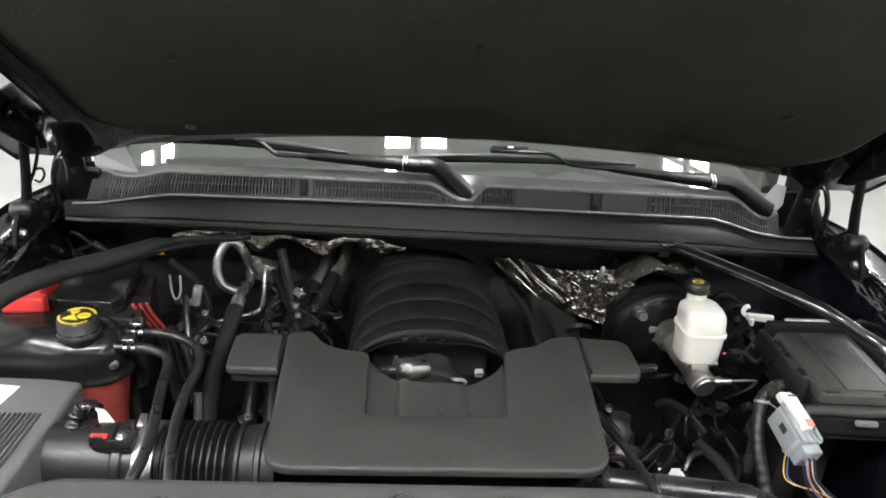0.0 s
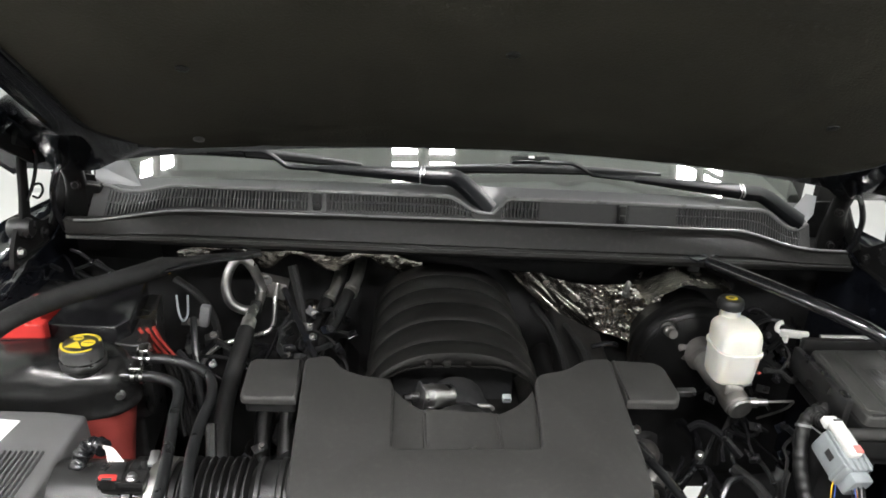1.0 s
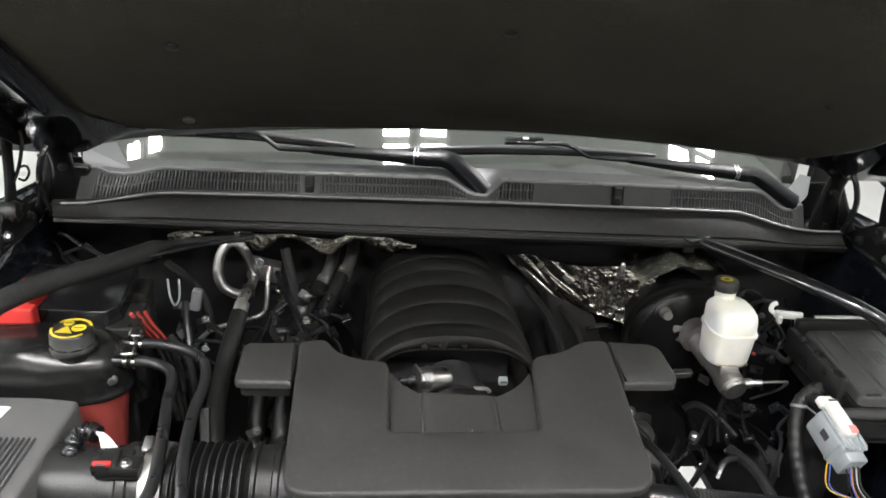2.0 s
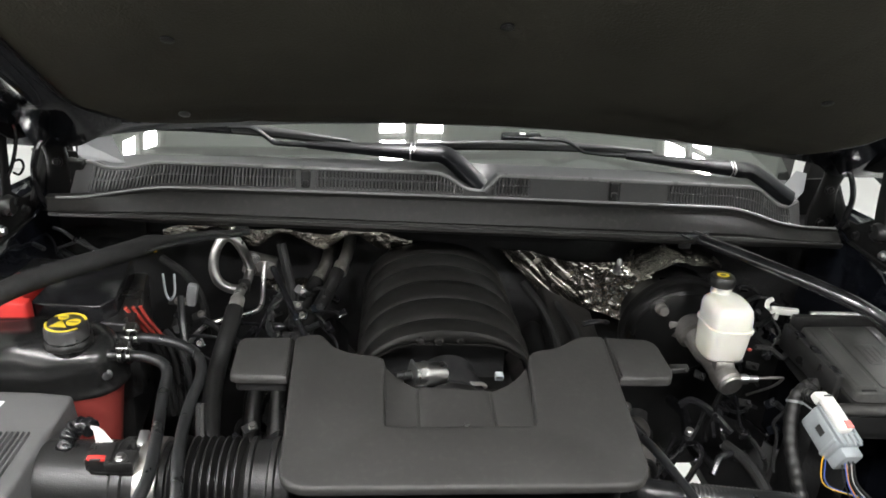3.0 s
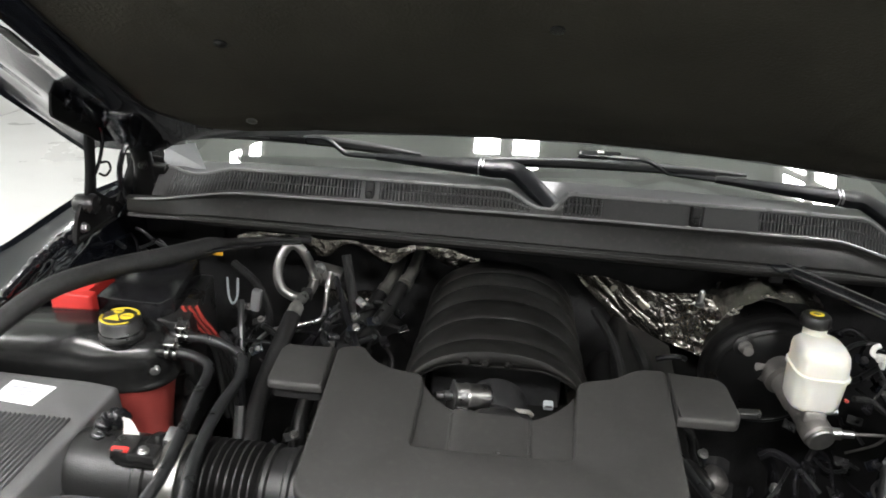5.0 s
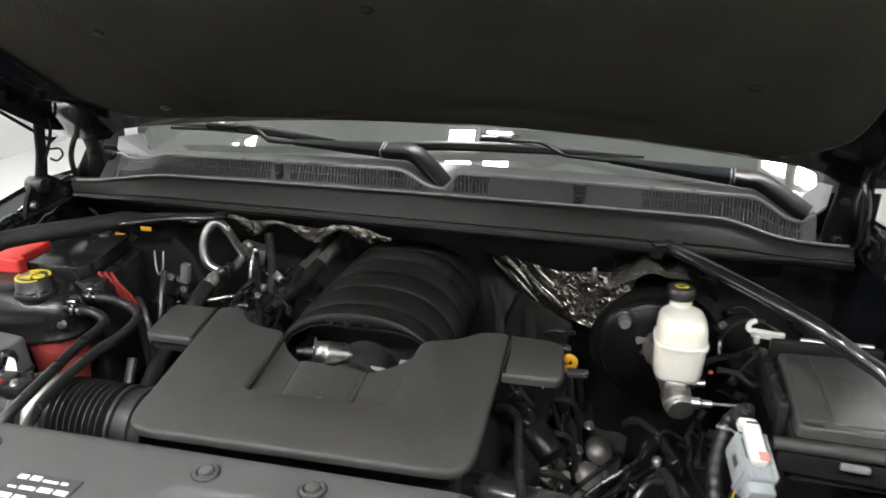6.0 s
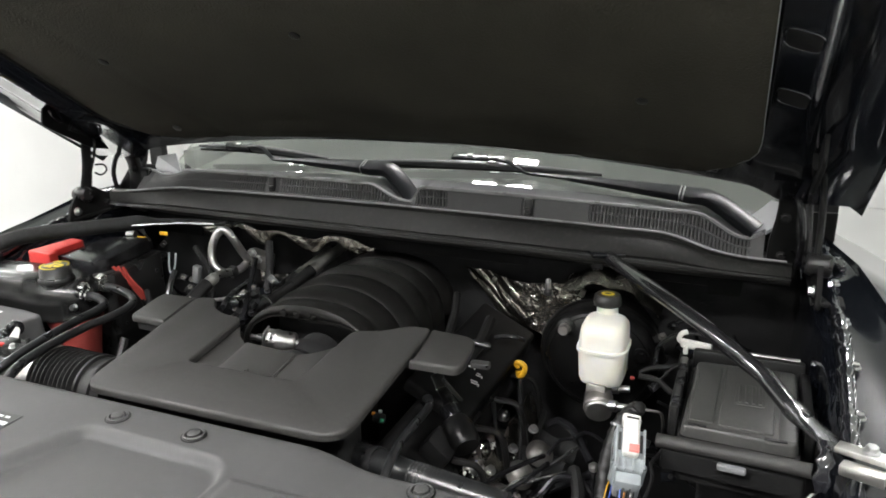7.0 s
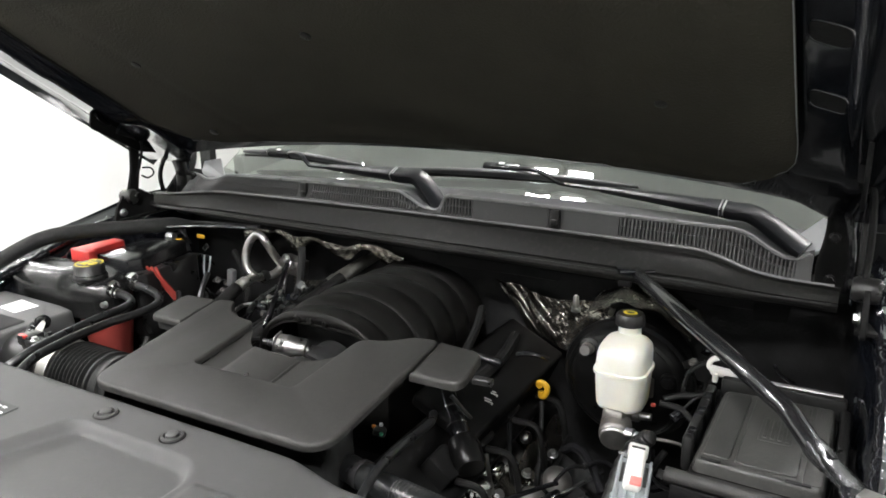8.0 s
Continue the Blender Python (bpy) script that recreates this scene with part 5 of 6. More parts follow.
def build_duct():
    du = thing("air_intake_duct", (-0.40, 0.71, 1.03), "black corrugated air intake duct from the filter to the engine cover", "air duct")
    c = lambda x: (x, 0.716 + (x + 0.27) * -0.02, 1.060)
    n = 9
    prof = [(0, 0), (0.050, 0), (0.050, 0.008)]
    for k in range(n):
        h = 0.009 + 0.0098 * k
        prof += [(0.0455, h), (0.052, h + 0.0018), (0.0570, h + 0.0038), (0.0570, h + 0.0056), (0.052, h + 0.0076), (0.0455, h + 0.0092)]
    prof += [(0.050, 0.1000), (0.052, 0.103), (0.0575, 0.105), (0.0575, 0.110), (0.053, 0.112), (0.0545, 0.130), (0.058, 0.132), (0.058, 0.138), (0.054, 0.140), (0.054, 0.158), (0, 0.158)]
    part("bellows", lathe(prof, along(c(-0.408), c(-0.24)), 40), M_RUBBER, du, "ribbed rubber bellows")
    part("band_clamp", lathe([(0.0515, 0), (0.0550, 0), (0.0555, 0.003), (0.0550, 0.009), (0.0555, 0.018), (0.0550, 0.026), (0.0515, 0.026)], along(c(-0.434), c(-0.24)), 36), M_ALU, du, "bright steel band clamp")
    part("clamp_screw", rbox((0.012, 0.022, 0.010), pose(-0.436, 0.735, 1.113, 20), 0.002), M_STEEL, du)
    part("sensor_tube", lathe([(0, 0), (0.0505, 0), (0.0505, 0.104), (0.0545, 0.108), (0.0545, 0.118), (0.050, 0.120), (0.050, 0.140), (0, 0.140)], along(c(-0.568), c(-0.24)), 36), M_BLACK, du)
    part("sensor_seat", rbox((0.052, 0.030, 0.010), pose(-0.458, 0.694, 1.109), 0.004), M_BLACK, du)
    se = thing("air_flow_sensor", (-0.475, 0.69, 1.115), "black air flow sensor plug with a red lock and white wires", "sensor")
    part("housing", join(rbox((0.030, 0.032, 0.018), pose(-0.471, 0.692, 1.122, 0, 0, 4), 0.003), rbox((0.034, 0.026, 0.012), pose(-0.447, 0.688, 1.120), 0.003), rbox((0.006, 0.006, 0.020), pose(-0.438, 0.706, 1.124), 0.001)), M_BLACK, se)
    part("lock", rbox((0.021, 0.007, 0.006), pose(-0.4715, 0.679, 1.130), 0.002), M_RED, se, "red locking tab")
    # dark plate painting the shade inside the lock's slot
    part("lock_slot", rbox((0.012, 0.003, 0.003), pose(-0.4715, 0.6745, 1.1315), 0.0006, 1), M_INK_RECESS, se)
    bolt((-0.446, 0.684, 1.126), (-0.446, 0.684, 1.3), 0.005, se)
    part("boot", tube([(-0.527, 0.722, 1.105), (-0.523, 0.734, 1.120), (-0.515, 0.740, 1.128), (-0.504, 0.738, 1.131), (-0.495, 0.732, 1.131)], lambda s: 0.0105 + 0.0012 * math.sin(s * 34), 12, 7), M_GLOSS, se)
    for k, mm in enumerate((M_WIRE_W, M_WIRE_W, M_WIRE_W, M_WIRE_W, M_WIRE_W, M_WIRE_W)):
        part("wire", tube([(-0.499 + 0.001 * k, 0.736 - 0.001 * k, 1.132), (-0.490 + 0.0016 * k, 0.726, 1.136 - 0.001 * (k % 2)), (-0.481 + 0.0035 * k, 0.708, 1.130)], 0.0014, 6, 5), mm, se)
    part("harness", tube([(-0.527, 0.722, 1.105), (-0.532, 0.735, 1.08), (-0.525, 0.765, 1.03), (-0.50, 0.79, 0.97)], 0.009, 10, 5), M_TAPE, se)


build_airbox()
build_duct()


# ---- battery corner ----
def build_battery():
    ba = thing("battery_box", (-0.62, 1.0, 0.92), "black battery fuse box with a red terminal cover", "fuse box")
    lay = shear(1.176, 0.04, 0.958)
    part("lid", prism(rounded([(-0.659, 0.964), (-0.557, 0.960), (-0.542, 0.985), (-0.556, 1.118), (-0.652, 1.098)], [0.005, 0.005, 0.006, 0.008, 0.008]), -0.030, 0.0, lay, 0.003, 0.001), M_GLOSS, ba)
    part("side_step", prism(rounded([(-0.560, 0.957), (-0.522, 0.952), (-0.512, 0.968), (-0.538, 1.128), (-0.562, 1.128)], 0.005), 1.02, 1.150, None, 0.003), M_BLACK, ba)
    part("body", prism(rounded([(-0.655, 0.968), (-0.530, 0.965), (-0.545, 1.122), (-0.650, 1.10)], 0.008), 0.92, 1.144, None, 0.004), M_BLACK, ba)
    part("terminal_cover", prism(rounded([(-0.718, 0.944), (-0.651, 0.941), (-0.652, 0.961), (-0.664, 0.963), (-0.668, 1.044), (-0.706, 1.046)], [0.006, 0.005, 0.002, 0.002, 0.006, 0.006]), 1.110, 1.187, None, 0.003, 0.002), M_RED, ba, "glossy red terminal cover")
    part("battery", box(-0.78, -0.665, 1.085, 1.20, 0.92, 1.14, 0.008), M_BLACK, ba)
    bolt((-0.640, 1.125, 1.165), (-0.640, 1.125, 1.4), 0.006, ba)
    part("stud_nut", lathe([(0, 0), (0.008, 0), (0.008, 0.02), (0.006, 0.022), (0, 0.022)], along((-0.60, 1.122, 1.184), (-0.64, 1.12, 1.184)), 8), M_STEEL, ba)
    part("warning_mark", box(-0.585, -0.565, 1.112, 1.116, 1.1815, 1.1835, 0.0002, 1), M_DIP, ba)
    ca = thing("battery_cable", (-0.48, 0.96, 1.0), "red battery cables dropping from the fuse box", "cable")
    for k, mm in enumerate((M_WIRE_R, M_WIRE_R, M_WIRE_R)):
        part("cable", tube([(-0.530 + 0.010 * k, 0.985 + 0.003 * k, 1.160), (-0.524 + 0.010 * k, 0.998, 1.136), (-0.516 + 0.010 * k, 1.014, 1.106), (-0.508 + 0.010 * k, 1.030, 1.074)], 0.0030, 8, 4), mm, ca)
        part("sleeve", tube([(-0.509 + 0.010 * k, 1.029, 1.076), (-0.502 + 0.010 * k, 1.034, 1.04), (-0.49 + 0.010 * k, 1.03, 0.93)], 0.0050, 8, 5), M_TAPE, ca)


build_battery()


# ---- braces ----
def brace(name, pts, r, label, mat, flat=1.0):
    b = thing(name, pts[0], label, "brace", "tower braces")
    part("bar", tube(pts, r, 14, 8, flat), mat, b)
    return b


bR = brace("brace_bar", [(0.430, 1.192, 1.222), (0.456, 1.152, 1.222), (0.520, 1.062, 1.221), (0.568, 1.002, 1.217), (0.612, 0.958, 1.208), (0.640, 0.937, 1.196), (0.668, 0.924, 1.181), (0.692, 0.908, 1.171), (0.708, 0.888, 1.162), (0.728, 0.862, 1.151), (0.742, 0.846, 1.146)], lambda s: 0.0118, "satin black tubular brace from cowl to fender", M_BRACE, 0.9)
# the end's broad highlight is put into its paler metal
part("crimped_end", swept([(0.724, 0.868, 1.153), (0.738, 0.851, 1.148), (0.752, 0.835, 1.145), (0.764, 0.820, 1.143), (0.780, 0.802, 1.142)], lambda s: 0.0225 + 0.014 * s, lambda s: 0.0225 - 0.015 * smooth01(s * 1.3) + 0.0015 * math.sin(s * 12), (0.30, -0.1, 1)), M_END_SHEEN, bR, "crimped end in paler metal for its sheen")
part("end_plate", join(rbox((0.056, 0.020, 0.008), pose(0.798, 0.786, 1.150, 0, -4, -24), 0.002), rbox((0.048, 0.018, 0.014), pose(0.798, 0.764, 1.138, 0, -4, -24), 0.003)), M_ALU, bR, "bare metal end plate")
part("end_fold", swept([(0.764, 0.806, 1.146), (0.763, 0.792, 1.136), (0.761, 0.782, 1.120), (0.760, 0.776, 1.098)], lambda s: 0.017 + 0.004 * math.sin(s * 17), lambda s: 0.010, (0, -1, 0.4)), M_SEALER, bR)
bolt((0.806, 0.784, 1.155), (0.806, 0.784, 1.4), 0.007, bR)
part("end_plate", rbox((0.06, 0.05, 0.006), pose(0.425, 1.197, 1.228, 0, 0, 30), 0.002), M_PAINT, bR)
bL = brace("brace_bar", [(-0.370, 1.148, 1.222), (-0.440, 1.101, 1.234), (-0.487, 1.066, 1.239), (-0.523, 1.019, 1.241), (-0.556, 0.980, 1.242), (-0.611, 0.920, 1.243), (-0.656, 0.855, 1.238), (-0.70, 0.79, 1.205), (-0.77, 0.73, 1.15)], lambda s: 0.0055 + 0.0095 * smooth01((s - 0.22) / 0.10), "thick tape-wrapped black brace over the fuse box", M_TAPE)
part("end_plate", rbox((0.08, 0.05, 0.006), pose(-0.785, 0.722, 1.142, 0, 6, 25), 0.002), M_PAINT, bL)
part("bright_edge", tube([(-0.380, 1.125, 1.226), (-0.44, 1.082, 1.234), (-0.505, 1.025, 1.238)], 0.004, 8, 4), M_GLOSS, bL)


# ---- fuse box on the fender side ----
def build_fuse_box():
    fb = thing("fuse_box", (0.66, 0.95, 0.95), "black underhood fuse box with an embossed grey lid", "fuse box")
    tip = shear(0.0, 0.055, 1.066)
    lid = part("lid", prism(rounded([(0.596, 0.872), (0.741, 0.868), (0.744, 1.066), (0.602, 1.060)], 0.010), 1.092, 1.109, tip, 0.005, 0.002), M_LID, fb)
    part("lid_step", prism(rounded([(0.604, 0.886), (0.636, 0.885), (0.640, 1.050), (0.609, 1.048)], 0.006), 1.1092, 1.1108, tip, 0.0012), M_LID, lid)
    part("lid_panel", prism(rounded([(0.642, 0.882), (0.712, 0.880), (0.716, 1.054), (0.646, 1.052)], 0.006), 1.1092, 1.1116, tip, 0.0015), M_LID, lid)
    part("lid_border", prism(rounded([(0.718, 0.874), (0.738, 0.873), (0.741, 1.058), (0.722, 1.058)], 0.004), 1.1092, 1.1102, tip, 0.0008), M_LID, lid)
    part("emboss", prism(rounded([(0.660, 0.942), (0.700, 0.943), (0.702, 1.000), (0.662, 1.000)], 0.004), 1.1117, 1.1125, tip, 0.0006), M_LID, lid, "embossed letters too worn to read")
    for k in range(4):
        part("emboss_bar", moved(box(0.665 + 0.009 * k, 0.670 + 0.009 * k, 0.948, 0.994, 1.1126, 1.1136, 0.0005, 1), tip), M_LID, lid)
    part("body", prism(rounded([(0.590, 0.862), (0.746, 0.858), (0.750, 1.078), (0.594, 1.076)], 0.012), 1.03, 1.0905, tip, 0.004), M_BLACK_SHADE, fb)
    part("bracket", box(0.62, 0.72, 0.97, 1.05, 0.60, 1.031, 0.01), M_DARK, fb)
    part("rear_frame", join(box(0.594, 0.756, 1.072, 1.086, 1.06, 1.120, 0.004), box(0.7495, 0.7625, 0.90, 1.0715, 1.06, 1.108, 0.004), box(0.576, 0.589, 0.90, 1.0715, 1.06, 1.108, 0.004)), M_BLACK, fb)
    part("front_edge", tube([(0.566, 0.862, 1.073), (0.62, 0.858, 1.075), (0.69, 0.850, 1.079), (0.757, 0.840, 1.083)], 0.0098, 12, 4, 0.8), M_COVER, fb, "dull rounded front edge")
    part("front_apron", prism(rounded([(0.572, 0.856), (0.752, 0.844), (0.752, 0.858), (0.574, 0.866)], 0.005), 1.035, 1.066, None, 0.004), M_BLACK_SHADE, fb)
    part("latch", rbox((0.036, 0.010, 0.009), pose(0.664, 0.843, 1.062, 0, 0, -4), 0.003), M_CAP, fb, "grey front latch")
    for y in (0.92, 0.98, 1.03):
        part("side_latch", rbox((0.012, 0.022, 0.03), pose(0.584, y, 1.096), 0.004), M_GLOSS, fb)
    # dark inlays paint the shade inside the lid's hinge slots
    part("hinge_slot", moved(box(0.700, 0.728, 0.8685, 0.8735, 1.1085, 1.1110, 0.0008, 1), tip), M_DARK, fb)
    part("hinge_slot", moved(box(0.604, 0.628, 0.8725, 0.8775, 1.1085, 1.1110, 0.0008, 1), tip), M_DARK, fb)

    br = thing("retaining_strap", (0.60, 1.12, 1.10), "white plastic retaining bracket behind the fuse box", "bracket")
    part("hook", tube([(0.580, 1.128, 1.126), (0.571, 1.126, 1.122), (0.568, 1.121, 1.114), (0.576, 1.114, 1.110)], 0.0045, 8, 6, 0.7), M_WHITE, br)
    part("plate", join(rbox((0.050, 0.010, 0.014), pose(0.596, 1.110, 1.111, 10, 0, -10), 0.003), rbox((0.008, 0.010, 0.014), pose(0.580, 1.108, 1.102), 0.002), rbox((0.008, 0.010, 0.014), pose(0.614, 1.105, 1.102), 0.002)), M_WHITE, br)
    ro = thing("support_rod", (0.66, 1.10, 1.10), "pale metal support rod behind the fuse box", "rod")
    part("rod", tube([(0.645, 1.108, 1.108), (0.70, 1.105, 1.110), (0.75, 1.100, 1.112)], 0.0045, 8, 3, 0.8), M_STEEL, ro)

    cn = thing("harness_connector", (0.54, 0.84, 1.04), "grey and white wiring connector with a pink marker", "connector")
    m = Matrix.Translation((0.535, 0.826, 1.072)) @ Euler((radians(20), radians(6), radians(10))).to_matrix().to_4x4() @ Matrix.Diagonal((0.84, 1, 1, 1))
    part("shell", rbox((0.050, 0.070, 0.044), m @ pose(0, -0.006, -0.012), 0.006, 3), M_GREY, cn)
    lev = part("lever", join(rbox((0.026, 0.064, 0.016), m @ pose(0, 0.010, 0.015), 0.006, 3), rbox((0.030, 0.018, 0.014), m @ pose(0, 0.042, 0.008), 0.004)), M_WHITE, cn, "white locking lever")
    part("marker", rbox((0.016, 0.013, 0.003), m @ pose(0.004, -0.014, 0.0225), 0.001, 1), M_PINK, lev)
    # the lever's slot and the shell's windows are dark plates painting inner shade
    part("slot", rbox((0.020, 0.003, 0.002), m @ pose(0, 0.036, 0.0232), 0.0006, 1), M_INK_RECESS, lev)
    for k in range(4):
        part("key_rib", rbox((0.004, 0.020, 0.005), m @ pose(-0.019 + 0.0125 * k, -0.033, 0.0115), 0.001, 1), M_GREY, cn)
    for k in (-1, 1):
        part("cage_bar", rbox((0.004, 0.066, 0.006), m @ pose(k * 0.0215, -0.006, 0.0115), 0.0015), M_GREY, cn)
        part("cage_bar", rbox((0.004, 0.006, 0.040), m @ pose(k * 0.0255, -0.030, -0.012), 0.0015), M_GREY, cn)
        part("window", rbox((0.006, 0.030, 0.0015), m @ pose(k * 0.0175, 0.004, 0.0098), 0.0005, 1), M_INK_RECESS, cn)
        part("window", rbox((0.0015, 0.016, 0.012), m @ pose(k * 0.0250, -0.004, -0.008), 0.0005, 1), M_INK_RECESS, cn)
        part("window", rbox((0.014, 0.0015, 0.014), m @ pose(k * 0.011, -0.0416, -0.010), 0.0005, 1), M_INK_RECESS, cn)
    part("collar", rbox((0.040, 0.022, 0.036), m @ pose(0.0, -0.046, -0.014), 0.004), M_GREY, cn)
    for k, mm in enumerate((M_TAPE, M_WIRE_B, M_TAPE, M_WIRE_O, M_TAPE, M_TAPE, M_WIRE_W, M_TAPE)):
        a = m @ Vector((-0.012 + 0.0034 * k, -0.056, -0.016 + 0.004 * (k % 3)))
        part("wire", tube([a, a + Vector((0.002, -0.018, -0.025)), a + Vector((0.018 + 0.002 * k, -0.030, -0.050)), (0.575 + 0.0025 * k, 0.735, 0.985), (0.62, 0.725, 0.95)], 0.0011, 6, 5), mm, cn)
    for k, (mm, dx) in enumerate(((M_DIP, -0.010), (M_WIRE_B, -0.006))):
        a = m @ Vector((-0.020 + 0.004 * k, -0.030, -0.020))
        part("wire", tube([a, a + Vector((dx * 0.7, -0.008, -0.020)), a + Vector((dx * 0.4, -0.026, -0.045)), (0.560 + 0.004 * k, 0.745, 1.000), (0.59, 0.735, 0.975)], 0.0010, 6, 5), mm, cn)
    bt = thing("harness_boot", (0.53, 0.88, 1.09), "ribbed black harness boot over the connector", "cable")
    part("boot", tube([m @ Vector((0, 0.050, 0.0)), m @ Vector((0.0, 0.066, -0.010)), (0.535, 0.895, 1.098), (0.512, 0.893, 1.070), (0.500, 0.860, 1.020), (0.503, 0.82, 0.97), (0.512, 0.78, 0.92)], lambda s: 0.0110 + 0.0006 * math.sin(s * 150), 12, 24), M_RUBBER, bt)
    part("cable_tie", lathe([(0.0112, 0), (0.0128, 0), (0.0128, 0.004), (0.0112, 0.004)], along((0.511, 0.892, 1.068), (0.500, 0.860, 1.020)), 18), M_CAP, bt, "grey cable tie")
    part("tie_tail", tube([(0.516, 0.884, 1.072), (0.524, 0.868, 1.070), (0.531, 0.852, 1.068)], 0.0016, 6, 4), M_CAP, bt)


build_fuse_box()


# ---- air-conditioning pipes ----
def build_ac():
    ac = thing("air_conditioning_pipe", (-0.43, 1.19, 1.05), "bright aluminium air-conditioning pipe bent into a loop", "pipe")
    part("loop", tube([(-0.384, 1.238, 1.104), (-0.388, 1.214, 1.140), (-0.396, 1.200, 1.172), (-0.410, 1.196, 1.190), (-0.424, 1.192, 1.188), (-0.436, 1.184, 1.168), (-0.440, 1.176, 1.140), (-0.432, 1.172, 1.114), (-0.412, 1.176, 1.098), (-0.392, 1.186, 1.092)], 0.0088, 14, 7), M_PIPE, ac)
    part("tail", tube([(-0.386, 1.232, 1.110), (-0.388, 1.205, 1.100), (-0.390, 1.170, 1.104), (-0.390, 1.130, 1.110), (-0.389, 1.104, 1.108)], 0.0088, 14, 6), M_PIPE, ac)
    part("ferrule", lathe([(0, 0), (0.0125, 0), (0.0125, 0.006), (0.0115, 0.008), (0.0125, 0.010), (0.0125, 0.018), (0.0115, 0.020), (0.0125, 0.022), (0.0125, 0.032), (0, 0.032)], along((-0.389, 1.118, 1.108), (-0.392, 1.04, 1.088)), 18), M_ALU, ac)
    part("hose", tube([(-0.390, 1.095, 1.102), (-0.394, 1.050, 1.082), (-0.400, 1.010, 1.058), (-0.402, 0.960, 1.035), (-0.396, 0.900, 1.010), (-0.390, 0.860, 0.985), (-0.388, 0.82, 0.92)], 0.0145, 12, 7), M_RUBBER, ac)
    part("cap", rbox((0.020, 0.018, 0.020), pose(-0.388, 1.178, 1.104, 20, 0, 0), 0.004), M_BLACK, ac)
    th = thing("liquid_line", (-0.40, 1.2, 1.03), "thin bright metal refrigerant line", "pipe")
    part("line", tube([(-0.358, 1.235, 1.125), (-0.360, 1.215, 1.100), (-0.362, 1.200, 1.058), (-0.375, 1.195, 1.042), (-0.420, 1.185, 1.032), (-0.462, 1.170, 1.022), (-0.490, 1.150, 0.99), (-0.50, 1.14, 0.94)], 0.0045, 10, 7), M_PIPE, th)
    bk = thing("expansion_valve", (-0.36, 1.27, 1.10), "cast aluminium expansion valve block on the firewall", "valve")
    part("block", rbox((0.060, 0.035, 0.036), pose(-0.372, 1.258, 1.108, 0, 12, 0), 0.005), M_ENGINE, bk)
    bolt((-0.380, 1.243, 1.128), (-0.38, 1.0, 1.128), 0.008, bk)
    bolt((-0.360, 1.243, 1.112), (-0.36, 1.0, 1.112), 0.006, bk)
    for a, z in (((-0.245, 1.30), 1.10), ((-0.205, 1.31), 1.12)):
        hp = thing("heater_pipe", (a[0], a[1], z), "heater pipe with a quick coupling at the firewall", "pipe", "heater pipes")
        part("pipe", tube([(a[0], 1.36, z + 0.01), (a[0] - 0.005, 1.29, z), (a[0] - 0.015, 1.25, z - 0.012)], 0.012, 12, 5), M_ALU, hp)
        part("coupling", lathe([(0, 0), (0.0145, 0), (0.0145, 0.009), (0.0125, 0.011), (0.0145, 0.013), (0.0145, 0.020), (0, 0.020)], along((a[0] - 0.013, 1.262, z - 0.010), (a[0] - 0.03, 1.20, z - 0.035)), 18), M_ALU, hp)
        part("hose", tube([(a[0] - 0.020, 1.245, z - 0.016), (a[0] - 0.045, 1.17, z - 0.045), (a[0] - 0.085, 1.08, z - 0.075), (a[0] - 0.10, 1.0, z - 0.11), (a[0] - 0.10, 0.93, z - 0.17)], 0.0135, 12, 7), M_RUBBER, hp)


build_ac()


# ---- foil heat blanket on the firewall ----
def foil(name, fn, nu, nv, seed, folds=lambda u: 1.0, out=Vector((0, -1, 0))):
    """A crumpled sheet over fn(u, v); folds: the share of long diagonal folds against small crinkles."""
    t = thing(name, fn(0.5, 0.5), "crumpled silver foil heat blanket on the firewall", "heat shield", "foil blankets")

    def crumple(u, v):
        p = Vector(fn(u, v))
        q = Vector((p.x * 26, p.y * 26, p.z * 26 + seed))
        c, d = 0.63 * p.x + 0.776 * p.z, 0.776 * p.x - 0.63 * p.z
        k = folds(u)
        w = noise.noise(q * 0.5) * 0.008
        w += k * (abs(noise.noise(Vector((c * 45, d * 5, seed)))) * 0.011 + abs(noise.noise(Vector((c * 110, d * 9, seed)))) * 0.0028)
        w += (1 - k) * (abs(noise.noise(q * 1.9)) * 0.0045 + abs(noise.noise(q * 4.2)) * 0.0040)
        p += out * w
        return (p.x + 0.003 * noise.noise(q + Vector((5, 1, 2))), p.y, p.z + 0.006 * noise.noise(q * 0.6 + Vector((1, 7, 3))))

    part("blanket", sheet(crumple, nu, nv, (0, 0.002, 0)), M_FOIL, t, "", 25)
    return t


def tunnel_foil(u, v):
    top = Vector((0.100 + 0.290 * u, 1.350 - 0.125 * u, 1.118 + 0.026 * smooth01((u - 0.45) / 0.55)))
    low = Vector((0.185 + 0.165 * u, 1.322 - 0.085 * u, 1.030 - 0.020 * u))
    return tuple(top.lerp(low, v))


def booster_foil(u, v):
    # a band round the rear half of the booster
    a = radians(138 - 100 * u)
    r = 0.129 - 0.010 * v + 0.003 * math.sin(u * 21)
    return (0.430 + r * math.cos(a), 1.182 + 0.090 * (1 - v), 1.048 + r * math.sin(a))


def cowl_foil(u, v):
    # hangs in scallops between the pipes
    lip = 0.012 * abs(math.sin(u * 9.5)) + 0.010 * math.exp(-((u - 0.30) / 0.10) ** 2)
    drop = 0.024 + 0.012 * math.sin(u * 23)
    return (-0.555 + 0.47 * u, 1.290 + 0.010 * math.sin(u * 11) - 0.008 * math.sin(v * 2.4) + 0.012 * v, 1.170 + lip - 0.010 - drop * v)


